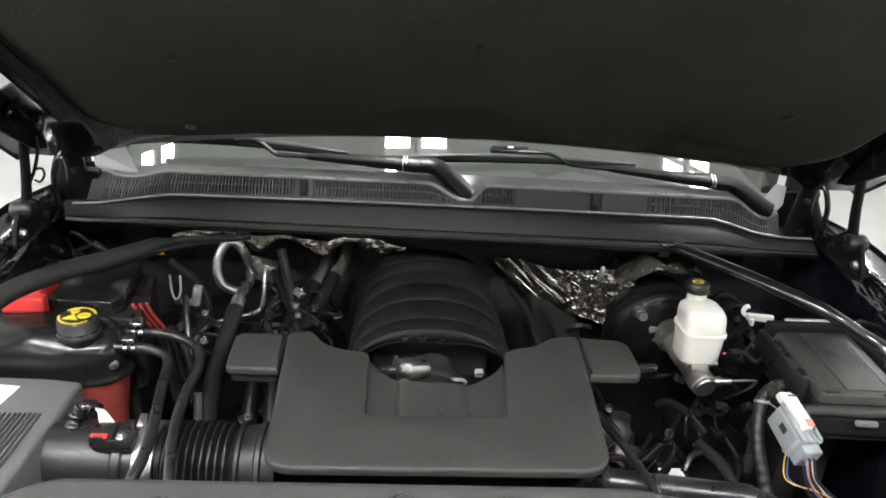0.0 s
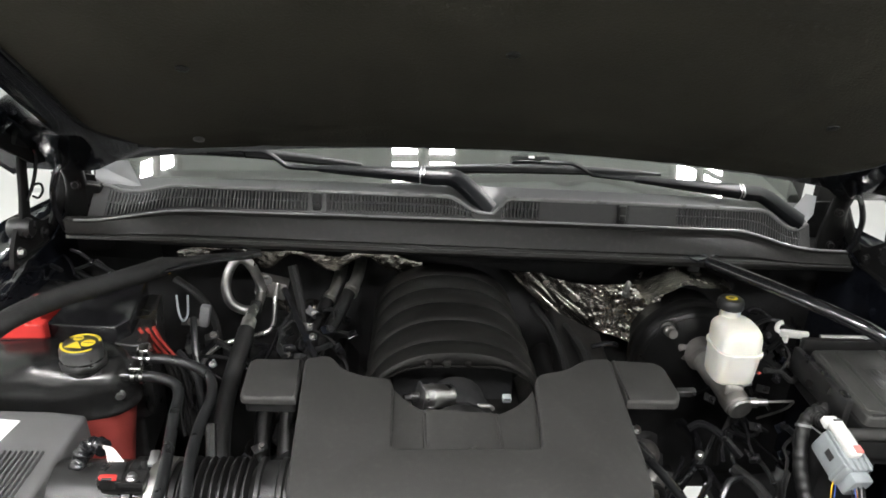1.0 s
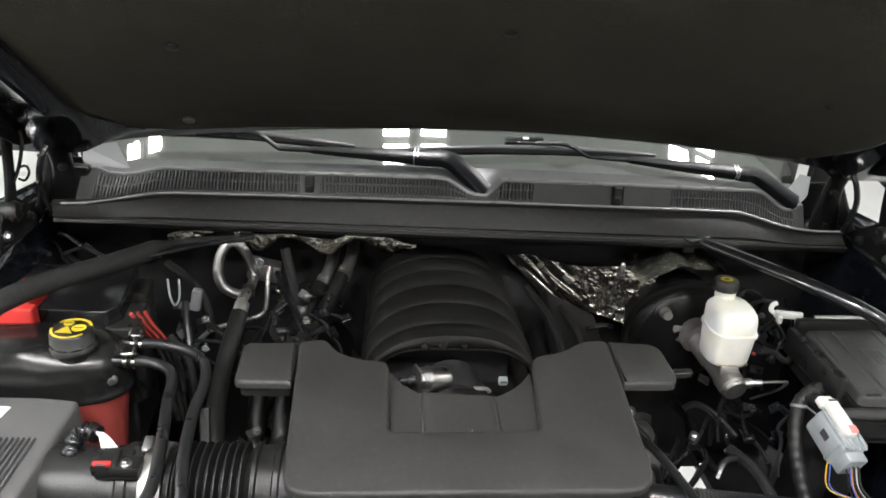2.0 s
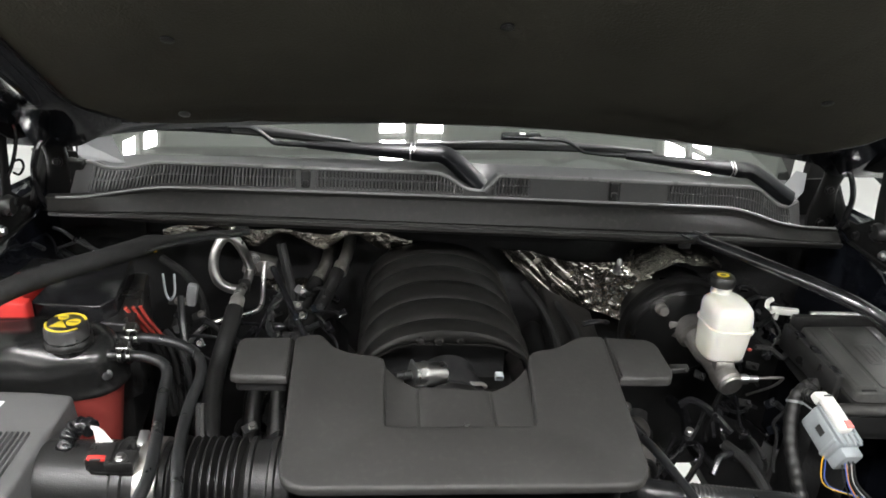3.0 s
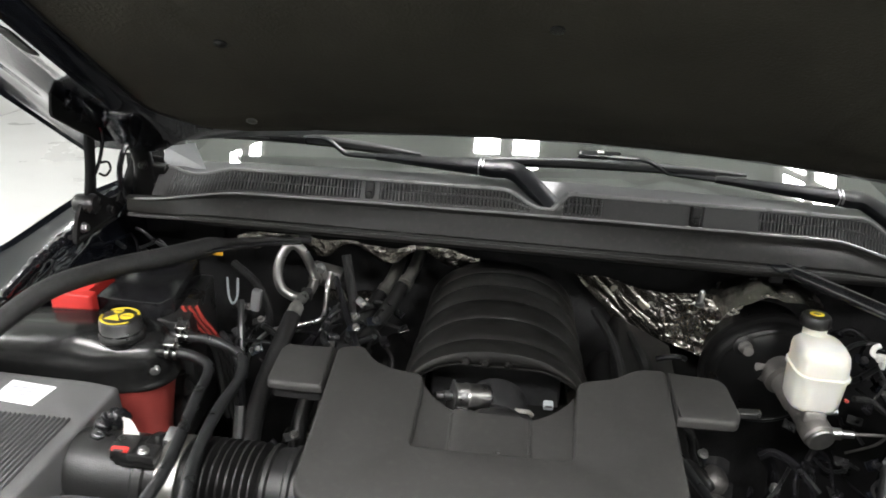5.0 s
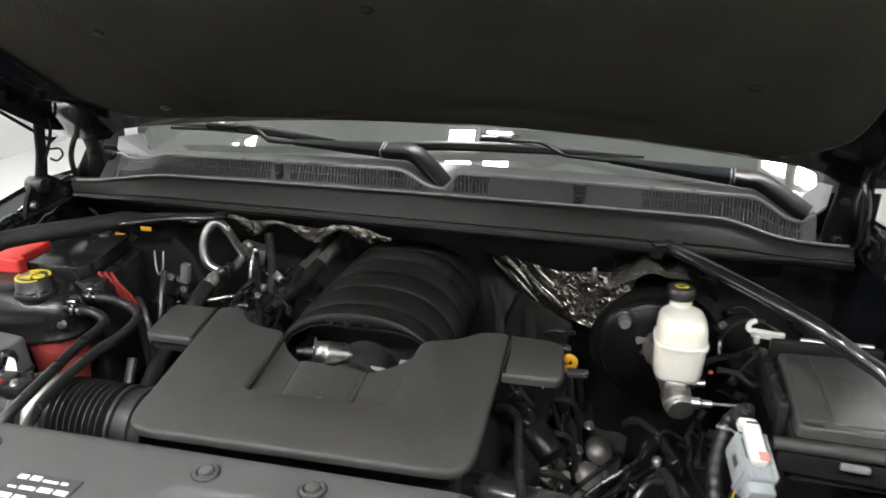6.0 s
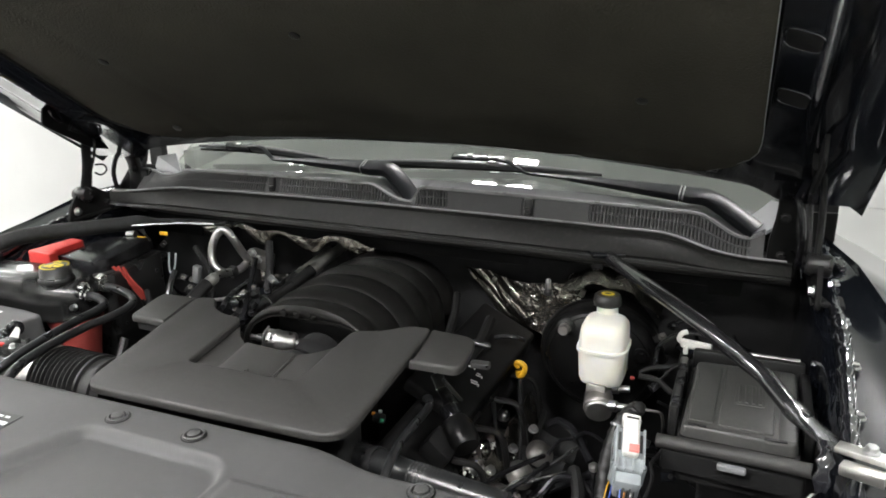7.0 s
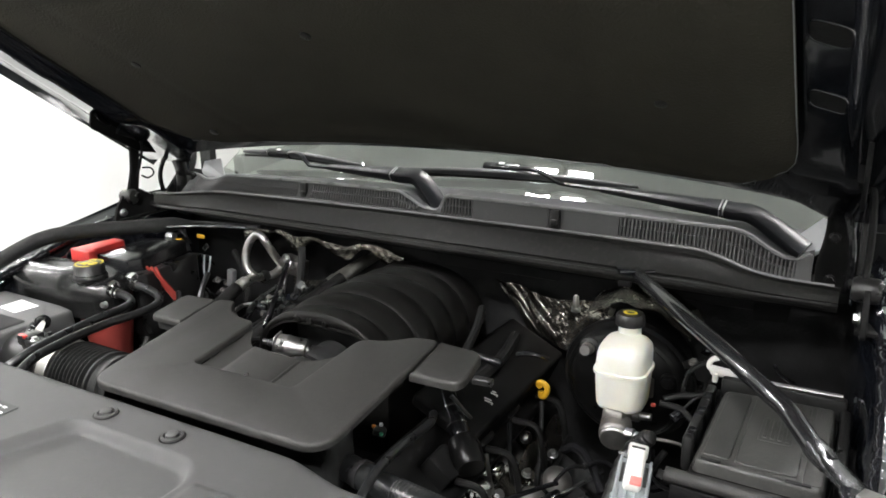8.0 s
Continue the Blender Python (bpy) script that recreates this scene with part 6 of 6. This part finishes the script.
foil("foil_blanket", cowl_foil, 150, 30, 1.0, lambda u: 0.3)
foil("foil_blanket", lambda u, v: (-0.365 + 0.085 * u, 1.250 + 0.010 * math.sin(u * 9), 1.092 - 0.008 * u - 0.034 * v), 50, 24, 6.0, lambda u: 0.5)
foil("foil_blanket", tunnel_foil, 130, 80, 4.0, lambda u: 1 - smooth01((u - 0.38) / 0.2))
foil("foil_blanket", booster_foil, 130, 44, 9.0, lambda u: 0.35, Vector((0, -0.55, 0.84)))
st = thing("blanket_stud", (0.315, 1.23, 1.12), "threaded metal stud holding the foil blanket", "stud")
part("stud", lathe([(0, 0), (0.008, 0), (0.008, 0.006), (0.005, 0.008), (0.005, 0.028), (0.003, 0.031), (0, 0.031)], along((0.314, 1.232, 1.122), (0.316, 1.226, 1.2)), 12), M_STEEL, st)


# ---- valve-side clutter ----
def build_clutter():
    oc = thing("oil_filler", (0.21, 0.92, 1.02), "black oil filler neck and cap, bright rings added for its highlights", "oil filler")
    ax = ((0.292, 0.876, 0.962), (0.185, 0.982, 1.036))
    part("neck", lathe([(0, 0.028), (0.022, 0.028), (0.026, 0.036), (0.026, 0.066), (0.022, 0.080), (0.016, 0.084), (0, 0.084)], along(*ax), 26), M_BOOST, oc)
    part("cap", lathe([(0, 0.084), (0.0165, 0.084), (0.0180, 0.090), (0.0170, 0.120), (0.0165, 0.170), (0, 0.175)], along(*ax), 22), M_GLOSS, oc)
    # chrome rings added where the gloss cap shows its highlight and glint
    for h in (0.104, 0.138):
        part("ring", lathe([(0.0165, h), (0.0182, h), (0.0182, h + 0.0025), (0.0165, h + 0.0025)], along(*ax), 24), M_CHROME, oc)
    part("bracket", tube([(0.214, 0.944, 1.060), (0.226, 0.954, 1.038), (0.238, 0.964, 1.016)], 0.0032, 8, 5), M_LID, oc)
    cc = thing("coil_cover", (0.26, 1.0, 1.0), "matte black coil cover with small white printed symbols", "engine cover")
    m = Matrix.Translation((0.212, 1.062, 1.024)) @ Euler((radians(4), radians(26), radians(-2))).to_matrix().to_4x4()
    part("shell", rbox((0.124, 0.335, 0.026), m @ pose(-0.002, 0.035, 0), 0.008, 3), M_COIL, cc)
    part("side_wall", rbox((0.010, 0.325, 0.06), m @ pose(0.055, 0.035, -0.030), 0.004), M_COIL, cc)
    rnd = random.Random(5)
    for k, (x, y) in enumerate(((0.004, -0.006), (0.024, -0.016), (0.028, -0.040))):
        for j in range(2):
            part("print_bar", rbox((rnd.uniform(0.007, 0.014), 0.0028, 0.0006), m @ pose(x + rnd.uniform(-0.003, 0.003), y + 0.0045 * j, 0.0132, 0, 0, 20), 0.0001, 1), M_WHITE, cc)
        part("print_bar", rbox((0.0022, 0.006, 0.0006), m @ pose(x + 0.008, y + 0.001, 0.0132, 0, 0, 20), 0.0001, 1), M_WHITE, cc)
    dp = thing("dipstick", (0.288, 1.145, 0.99), "yellow dipstick handle on its tube", "dipstick")
    part("handle", tube([(0.281, 1.152, 0.998), (0.277, 1.150, 1.005), (0.285, 1.150, 1.008), (0.294, 1.150, 1.000), (0.291, 1.150, 0.986), (0.283, 1.151, 0.980), (0.281, 1.152, 0.990)], 0.0055, 8, 6), M_DIP, dp)
    part("tube", tube([(0.288, 1.140, 0.978), (0.296, 1.12, 0.93), (0.31, 1.07, 0.86), (0.31, 1.0, 0.74)], 0.0045, 8, 6), M_DARK, dp)
    rh = thing("radiator_hose", (0.33, 0.69, 1.03), "thick black radiator hose along the shroud", "hose")
    part("hose", tube([(0.10, 0.80, 1.0), (0.150, 0.740, 1.035), (0.205, 0.715, 1.045), (0.262, 0.700, 1.048), (0.340, 0.690, 1.047), (0.410, 0.680, 1.043), (0.455, 0.650, 1.02), (0.475, 0.60, 0.95)], 0.019, 14, 8), M_HOSE, rh)
    part("clamp", lathe([(0.0192, 0), (0.0208, 0), (0.0208, 0.012), (0.0192, 0.012)], along((0.200, 0.717, 1.045), (0.262, 0.700, 1.048)), 20), M_DARK, rh)
    # sleeve ribs, their highlight put in as a paler grey than the hose
    for k in range(26):
        x = 0.270 + 0.0055 * k
        part("sleeve_ring", lathe([(0.0185, 0), (0.0203, 0.0006), (0.0203, 0.0026), (0.0185, 0.0032)], along((x, 0.699 - 0.0006 * k, 1.048 - 0.0002 * k), (x + 0.06, 0.690, 1.047)), 14), M_COWL, rh)
    ho = thing("breather_hose", (0.25, 0.70, 1.08), "thin black breather hose over the radiator hose", "hose")
    part("hose", tube([(0.190, 0.925, 1.030), (0.208, 0.898, 1.048), (0.224, 0.862, 1.056), (0.231, 0.815, 1.064), (0.238, 0.765, 1.074), (0.246, 0.705, 1.080), (0.256, 0.650, 1.076), (0.262, 0.60, 1.05), (0.26, 0.55, 1.0)], 0.0062, 10, 7), M_HOSE, ho)
    hs = thing("engine_harness", (0.33, 0.90, 0.9), "black wiring and hoses beside the engine", "cable")
    runs = [
        ([(0.262, 1.060, 0.965), (0.274, 1.035, 0.950), (0.287, 1.008, 0.925), (0.290, 1.010, 0.885), (0.282, 0.985, 0.850)], 0.0042, M_HOSE),
        ([(0.258, 0.978, 0.950), (0.264, 0.973, 0.925), (0.272, 0.972, 0.872), (0.276, 0.965, 0.82)], 0.0038, M_PIPE),
        ([(0.376, 0.990, 0.925), (0.366, 0.967, 0.930), (0.340, 0.930, 0.929), (0.316, 0.894, 0.927), (0.295, 0.865, 0.920)], 0.0040, M_GLOSS),
        ([(0.326, 1.180, 0.895), (0.329, 1.135, 0.888), (0.331, 1.092, 0.880), (0.325, 1.050, 0.850)], 0.0055, M_TAPE),
        ([(0.44, 1.02, 0.95), (0.40, 0.97, 0.93), (0.34, 0.93, 0.90), (0.29, 0.88, 0.87)], 0.0030, M_HOSE),
        ([(0.44, 0.93, 0.95), (0.46, 0.87, 0.95), (0.47, 0.80, 0.92), (0.46, 0.74, 0.86)], 0.010, M_TAPE),
        ([(0.22, 0.78, 0.92), (0.25, 0.76, 0.96), (0.27, 0.75, 0.99), (0.285, 0.74, 1.0)], 0.006, M_STEEL),
        ([(0.38, 1.00, 0.98), (0.40, 1.00, 0.99), (0.43, 0.985, 0.98), (0.46, 0.955, 0.955)], 0.007, M_GLOSS),
        ([(0.40, 0.88, 0.93), (0.42, 0.90, 0.95), (0.455, 0.905, 0.95), (0.48, 0.89, 0.935)], 0.006, M_GLOSS),
        ([(0.345, 0.860, 0.93), (0.380, 0.890, 0.95), (0.395, 0.930, 0.95), (0.39, 0.96, 0.93)], 0.004, M_GLOSS),
        ([(0.235, 1.150, 1.052), (0.255, 1.150, 1.058), (0.275, 1.156, 1.056), (0.288, 1.166, 1.048)], 0.005, M_GLOSS),
    ]
    for pts, r, mm in runs:
        part("run", tube(pts, r, 8, 6), mm, hs)
    for q in ((0.44, 0.93, 0.95),):
        part("tie", lathe([(0, 0), (0.009, 0), (0.009, 0.004), (0, 0.004)], along(q, (q[0], q[1] - 0.03, q[2] - 0.02)), 12), M_TRIM, hs)
    ex = thing("exhaust_shield", (0.30, 0.97, 0.85), "bright plated shields and boots over the exhaust side", "heat shield")
    rnd = random.Random(17)
    for a, b, r in (((0.252, 1.155, 0.888), (0.287, 1.085, 0.948), 0.011), ((0.256, 1.065, 0.872), (0.291, 0.995, 0.932), 0.021), ((0.256, 0.968, 0.892), (0.291, 0.898, 0.952), 0.018)):
        part("plug_boot", lathe([(0, -0.03), (r * 0.9, -0.03), (r, -0.010), (r * 1.05, 0), (r, r * 0.3), (r * 0.75, r * 0.6), (r * 0.35, r * 0.78), (0, r * 0.8)], along(a, b), 20), M_PIPE, ex, "bright domed plug cover")
        part("boot_collar", lathe([(0, -0.014), (r * 1.12, -0.014), (r * 1.12, -0.009), (0, -0.009)], along(a, b), 20), M_BLACK, ex)

    def head(u, v):
        x, y = 0.228 + 0.066 * v + 0.02 * u, 0.900 + 0.145 * u
        return (x, y, 0.905 - 0.45 * (x - 0.228) + 0.016 * noise.noise(Vector((x * 60, y * 55, 4))) + 0.007 * noise.noise(Vector((x * 150, y * 140, 8))))

    part("head_casting", sheet(head, 48, 30, (0, 0, -0.003)), M_CHROME, ex, "rough bright cast metal", 25)
    for k in range(3):
        y = 0.90 + 0.075 * k
        part("dome", lathe([(0, 0), (0.024, 0), (0.026, 0.004), (0.022, 0.012), (0.012, 0.018), (0, 0.020)], along((0.318 + 0.014 * k, y + 0.02, 0.872), (0.42, y - 0.06, 1.0)), 20), M_ENGINE, ex)
        bolt((0.296 + 0.016 * k, y + 0.045, 0.905), (0.36, y, 1.1), 0.007, ex)

    def guard(u, v):
        x = 0.245 + 0.105 * v
        y = 0.86 + 0.30 * u
        return (x + 0.05 * u, y, 0.868 - 0.30 * (x - 0.245) + 0.012 * noise.noise(Vector((x * 40, y * 30, 2))) + 0.012 * math.sin(u * 26))

    part("guard", sheet(guard, 60, 24, (0, 0, -0.002)), M_DARK, ex, "dark crumpled metal guard", 30)
    plugs = thing("sensor_plugs", (0.14, 0.85, 1.02), "small coloured sensor plug among the wiring", "connector")
    part("body", rbox((0.020, 0.014, 0.012), pose(0.150, 0.835, 1.035, 10, 20, 30), 0.003), M_BLACK, plugs)
    for p, mm in (((0.142, 0.832, 1.043), M_WIRE_O), ((0.158, 0.828, 1.036), M_WIRE_G), ((0.150, 0.840, 1.044), M_TRIM)):
        part("pin", rbox((0.006, 0.005, 0.005), pose(*p, 20, 10, 40), 0.0015), mm, plugs)
    rp = thing("sensor_plug", (-0.19, 0.98, 1.07), "small red sensor plug beside the manifold", "connector")
    part("plug", rbox((0.007, 0.007, 0.006), pose(-0.203, 1.000, 1.070, 10, 20, 30), 0.002), M_RED, rp)
    part("base", rbox((0.022, 0.016, 0.012), pose(-0.198, 0.990, 1.062, 10, 20, 30), 0.003), M_GLOSS, rp)
    al = thing("alternator", (0.27, 0.83, 0.86), "cast metal accessory housings low beside the engine", "engine part")
    part("housing", lathe([(0, 0), (0.05, 0), (0.06, 0.01), (0.06, 0.07), (0.05, 0.08), (0.02, 0.085), (0, 0.085)], along((0.275, 0.78, 0.80), (0.275, 0.93, 0.81)), 24), M_DARK, al)
    for k in range(6):
        a = 2 * math.pi * k / 6
        bolt((0.275 + 0.045 * math.cos(a), 0.78, 0.80 + 0.045 * math.sin(a)), (0.275 + 0.045 * math.cos(a), 0.7, 0.80 + 0.045 * math.sin(a)), 0.006, al, M_DARK)
    fk = thing("control_arm", (0.446, 1.065, 0.86), "black forked steel arm with a bright rod low in the bay", "suspension arm")
    part("arm", join(tube([(0.358, 0.967, 0.85), (0.398, 1.007, 0.86), (0.446, 1.065, 0.86)], 0.008, 10, 5), tube([(0.461, 0.974, 0.86), (0.454, 1.017, 0.86), (0.446, 1.065, 0.86)], 0.007, 10, 5), tube([(0.446, 1.065, 0.86), (0.466, 1.135, 0.860), (0.476, 1.225, 0.830)], 0.011, 10, 5)), M_GLOSS, fk)
    part("rod", tube([(0.347, 0.964, 0.88), (0.377, 0.993, 0.88), (0.408, 1.023, 0.88)], 0.0032, 8, 3), M_CHROME, fk, "bright rod")
    part("pin", lathe([(0, 0), (0.008, 0), (0.008, 0.010), (0.005, 0.013), (0, 0.013)], along((0.446, 1.065, 0.868), (0.446, 1.045, 0.960)), 14), M_ALU, fk)
    pr = thing("hood_prop_rod", (0.73, 0.74, 1.08), "bright metal rod beside the fender rail", "rod")
    part("rod", tube([(0.767, 0.792, 1.101), (0.742, 0.764, 1.085), (0.716, 0.735, 1.068), (0.68, 0.690, 1.045)], 0.0034, 8, 3), M_CHROME, pr)
    lf = thing("dash_harness", (-0.50, 1.13, 1.10), "black wiring loops and white ties behind the fuse box", "cable")
    for pts, r, mm in (
        ([(-0.513, 1.125, 1.150), (-0.508, 1.115, 1.120), (-0.500, 1.110, 1.108), (-0.493, 1.115, 1.120), (-0.494, 1.125, 1.150)], 0.0020, M_GREY),
        ([(-0.48, 1.10, 1.12), (-0.472, 1.07, 1.09), (-0.462, 1.04, 1.04), (-0.455, 1.01, 0.96)], 0.006, M_HOSE),
        ([(-0.485, 1.02, 1.10), (-0.462, 1.0, 1.085), (-0.445, 0.985, 1.04), (-0.440, 0.98, 0.97)], 0.0055, M_HOSE),
        ([(-0.55, 1.25, 1.12), (-0.50, 1.22, 1.10), (-0.47, 1.20, 1.06), (-0.46, 1.18, 1.00)], 0.008, M_TAPE),
        ([(-0.33, 1.24, 1.16), (-0.318, 1.22, 1.12), (-0.305, 1.19, 1.08), (-0.30, 1.15, 1.03)], 0.009, M_TAPE),
        ([(-0.34, 1.20, 1.13), (-0.315, 1.15, 1.11), (-0.285, 1.09, 1.085), (-0.255, 1.03, 1.06)], 0.006, M_GLOSS),
        ([(-0.40, 0.87, 1.07), (-0.395, 0.84, 1.03), (-0.385, 0.80, 0.98), (-0.38, 0.76, 0.92)], 0.008, M_RUBBER),
        ([(-0.35, 0.99, 1.04), (-0.30, 0.97, 1.05), (-0.25, 0.965, 1.06), (-0.21, 0.97, 1.065)], 0.006, M_TAPE),
        ([(0.150, 1.00, 1.03), (0.165, 1.06, 1.06), (0.155, 1.14, 1.085), (0.130, 1.22, 1.10)], 0.008, M_BLACK_SHADE),
        ([(0.165, 0.975, 1.02), (0.205, 1.05, 1.04), (0.215, 1.12, 1.05), (0.20, 1.22, 1.055)], 0.011, M_BLACK_SHADE),
    ):
        part("run", tube(pts, r, 8, 7), mm, lf)
    rl = thing("relay", (-0.45, 1.19, 1.08), "small grey relay beside the pipes", "relay")
    part("case", rbox((0.018, 0.016, 0.042), pose(-0.478, 1.165, 1.09, 0, 10, 0), 0.004), M_CAP, rl)
    ty = thing("warning_tag", (-0.535, 1.14, 1.185), "small yellow warning tag under the cowl", "tag")
    part("tag", rbox((0.022, 0.003, 0.008), pose(-0.535, 1.14, 1.187), 0.001), M_DIP, ty)
    pk = thing("fuel_rail_cap", (0.25, 0.945, 1.115), "thin black fuel line with bright fitting behind the cover", "pipe")
    part("line", tube([(0.215, 0.965, 1.122), (0.245, 0.968, 1.124), (0.278, 0.968, 1.122)], 0.006, 10, 4), M_GLOSS, pk)
    part("fitting", lathe([(0, 0), (0.007, 0), (0.007, 0.01), (0.004, 0.014), (0, 0.014)], along((0.276, 0.968, 1.122), (0.30, 0.966, 1.12)), 12), M_GLOSS, pk)


build_clutter()


# ---- small wiring, plugs and brackets in the depths of the bay ----
def loom(at, size, count, seed, label):
    """A loose bundle of cables with clips, small plugs and bolted tabs, inside a box about at."""
    t = thing("wiring_loom", at, label, "cable", "wiring looms")
    rnd = random.Random(seed)
    c, h = Vector(at), Vector(size) / 2

    def spot():
        return c + Vector((rnd.uniform(-h.x, h.x), rnd.uniform(-h.y, h.y), rnd.uniform(-h.z, h.z)))

    for k in range(count):
        a = spot()
        way = Vector((rnd.uniform(-1, 1), rnd.uniform(-0.8, 0.8), rnd.uniform(-0.9, 0.3))).normalized()
        line = [a]
        for q in range(4):
            way = (way + Vector((rnd.uniform(-0.7, 0.7), rnd.uniform(-0.7, 0.7), rnd.uniform(-0.7, 0.4)))).normalized()
            line.append(line[-1] + way * rnd.uniform(0.020, 0.038))
        r = rnd.choice((0.0022, 0.003, 0.004, 0.0055))
        part("cable", tube(line, r, 8, 5), rnd.choice((M_TAPE, M_GLOSS, M_GLOSS, M_HOSE)), t)
        if k % 2:
            part("clip", lathe([(0, -0.003), (r + 0.0012, -0.003), (r + 0.002, 0), (r + 0.0012, 0.003), (0, 0.003)], along(line[2], line[3]), 10), rnd.choice((M_GLOSS, M_GLOSS, M_DARK)), t)
        if k % 3 == 0:
            g = Matrix.Translation(line[-1]) @ Euler((rnd.uniform(-0.8, 0.8), rnd.uniform(-0.8, 0.8), rnd.uniform(0, 3))).to_matrix().to_4x4()
            part("plug", join(rbox((0.014, 0.020, 0.010), g, 0.002), rbox((0.006, 0.012, 0.004), g @ pose(0, 0, 0.006), 0.001, 1)), M_GLOSS, t)
    for k in range(count // 2):
        a = spot()
        g = Matrix.Translation(a) @ Euler((radians(rnd.uniform(10, 60)), radians(rnd.uniform(-35, 35)), rnd.uniform(-0.6, 0.6))).to_matrix().to_4x4()
        part("tab", rbox((0.024, 0.016, 0.0025), g, 0.001, 1), rnd.choice((M_DARK, M_BLACK, M_PAINT)), t)
        bolt(g @ Vector((0.004, 0, 0.001)), g @ Vector((0.004, 0, 0.1)), rnd.uniform(0.0035, 0.0055), t, rnd.choice((M_DARK, M_DARK, M_ENGINE)))


loom((-0.300, 1.140, 1.075), (0.13, 0.15, 0.07), 16, 21, "tangled black wiring and small plugs beside the manifold")
loom((-0.475, 1.120, 1.060), (0.07, 0.14, 0.07), 10, 22, "tangled black wiring and small plugs behind the battery box")
loom((0.350, 0.940, 0.850), (0.08, 0.14, 0.06), 10, 23, "tangled black wiring and small plugs beside the engine")
loom((0.520, 1.060, 0.950), (0.12, 0.16, 0.08), 12, 24, "tangled black wiring and small plugs under the master cylinder")
loom((0.610, 1.190, 1.060), (0.16, 0.10, 0.08), 10, 25, "tangled black wiring and small plugs behind the fuse box")
loom((-0.330, 0.860, 0.985), (0.10, 0.12, 0.06), 8, 26, "tangled black wiring and small plugs behind the air duct")
loom((-0.690, 1.220, 1.130), (0.12, 0.10, 0.08), 8, 28, "tangled black wiring and small plugs below the hood hinge")
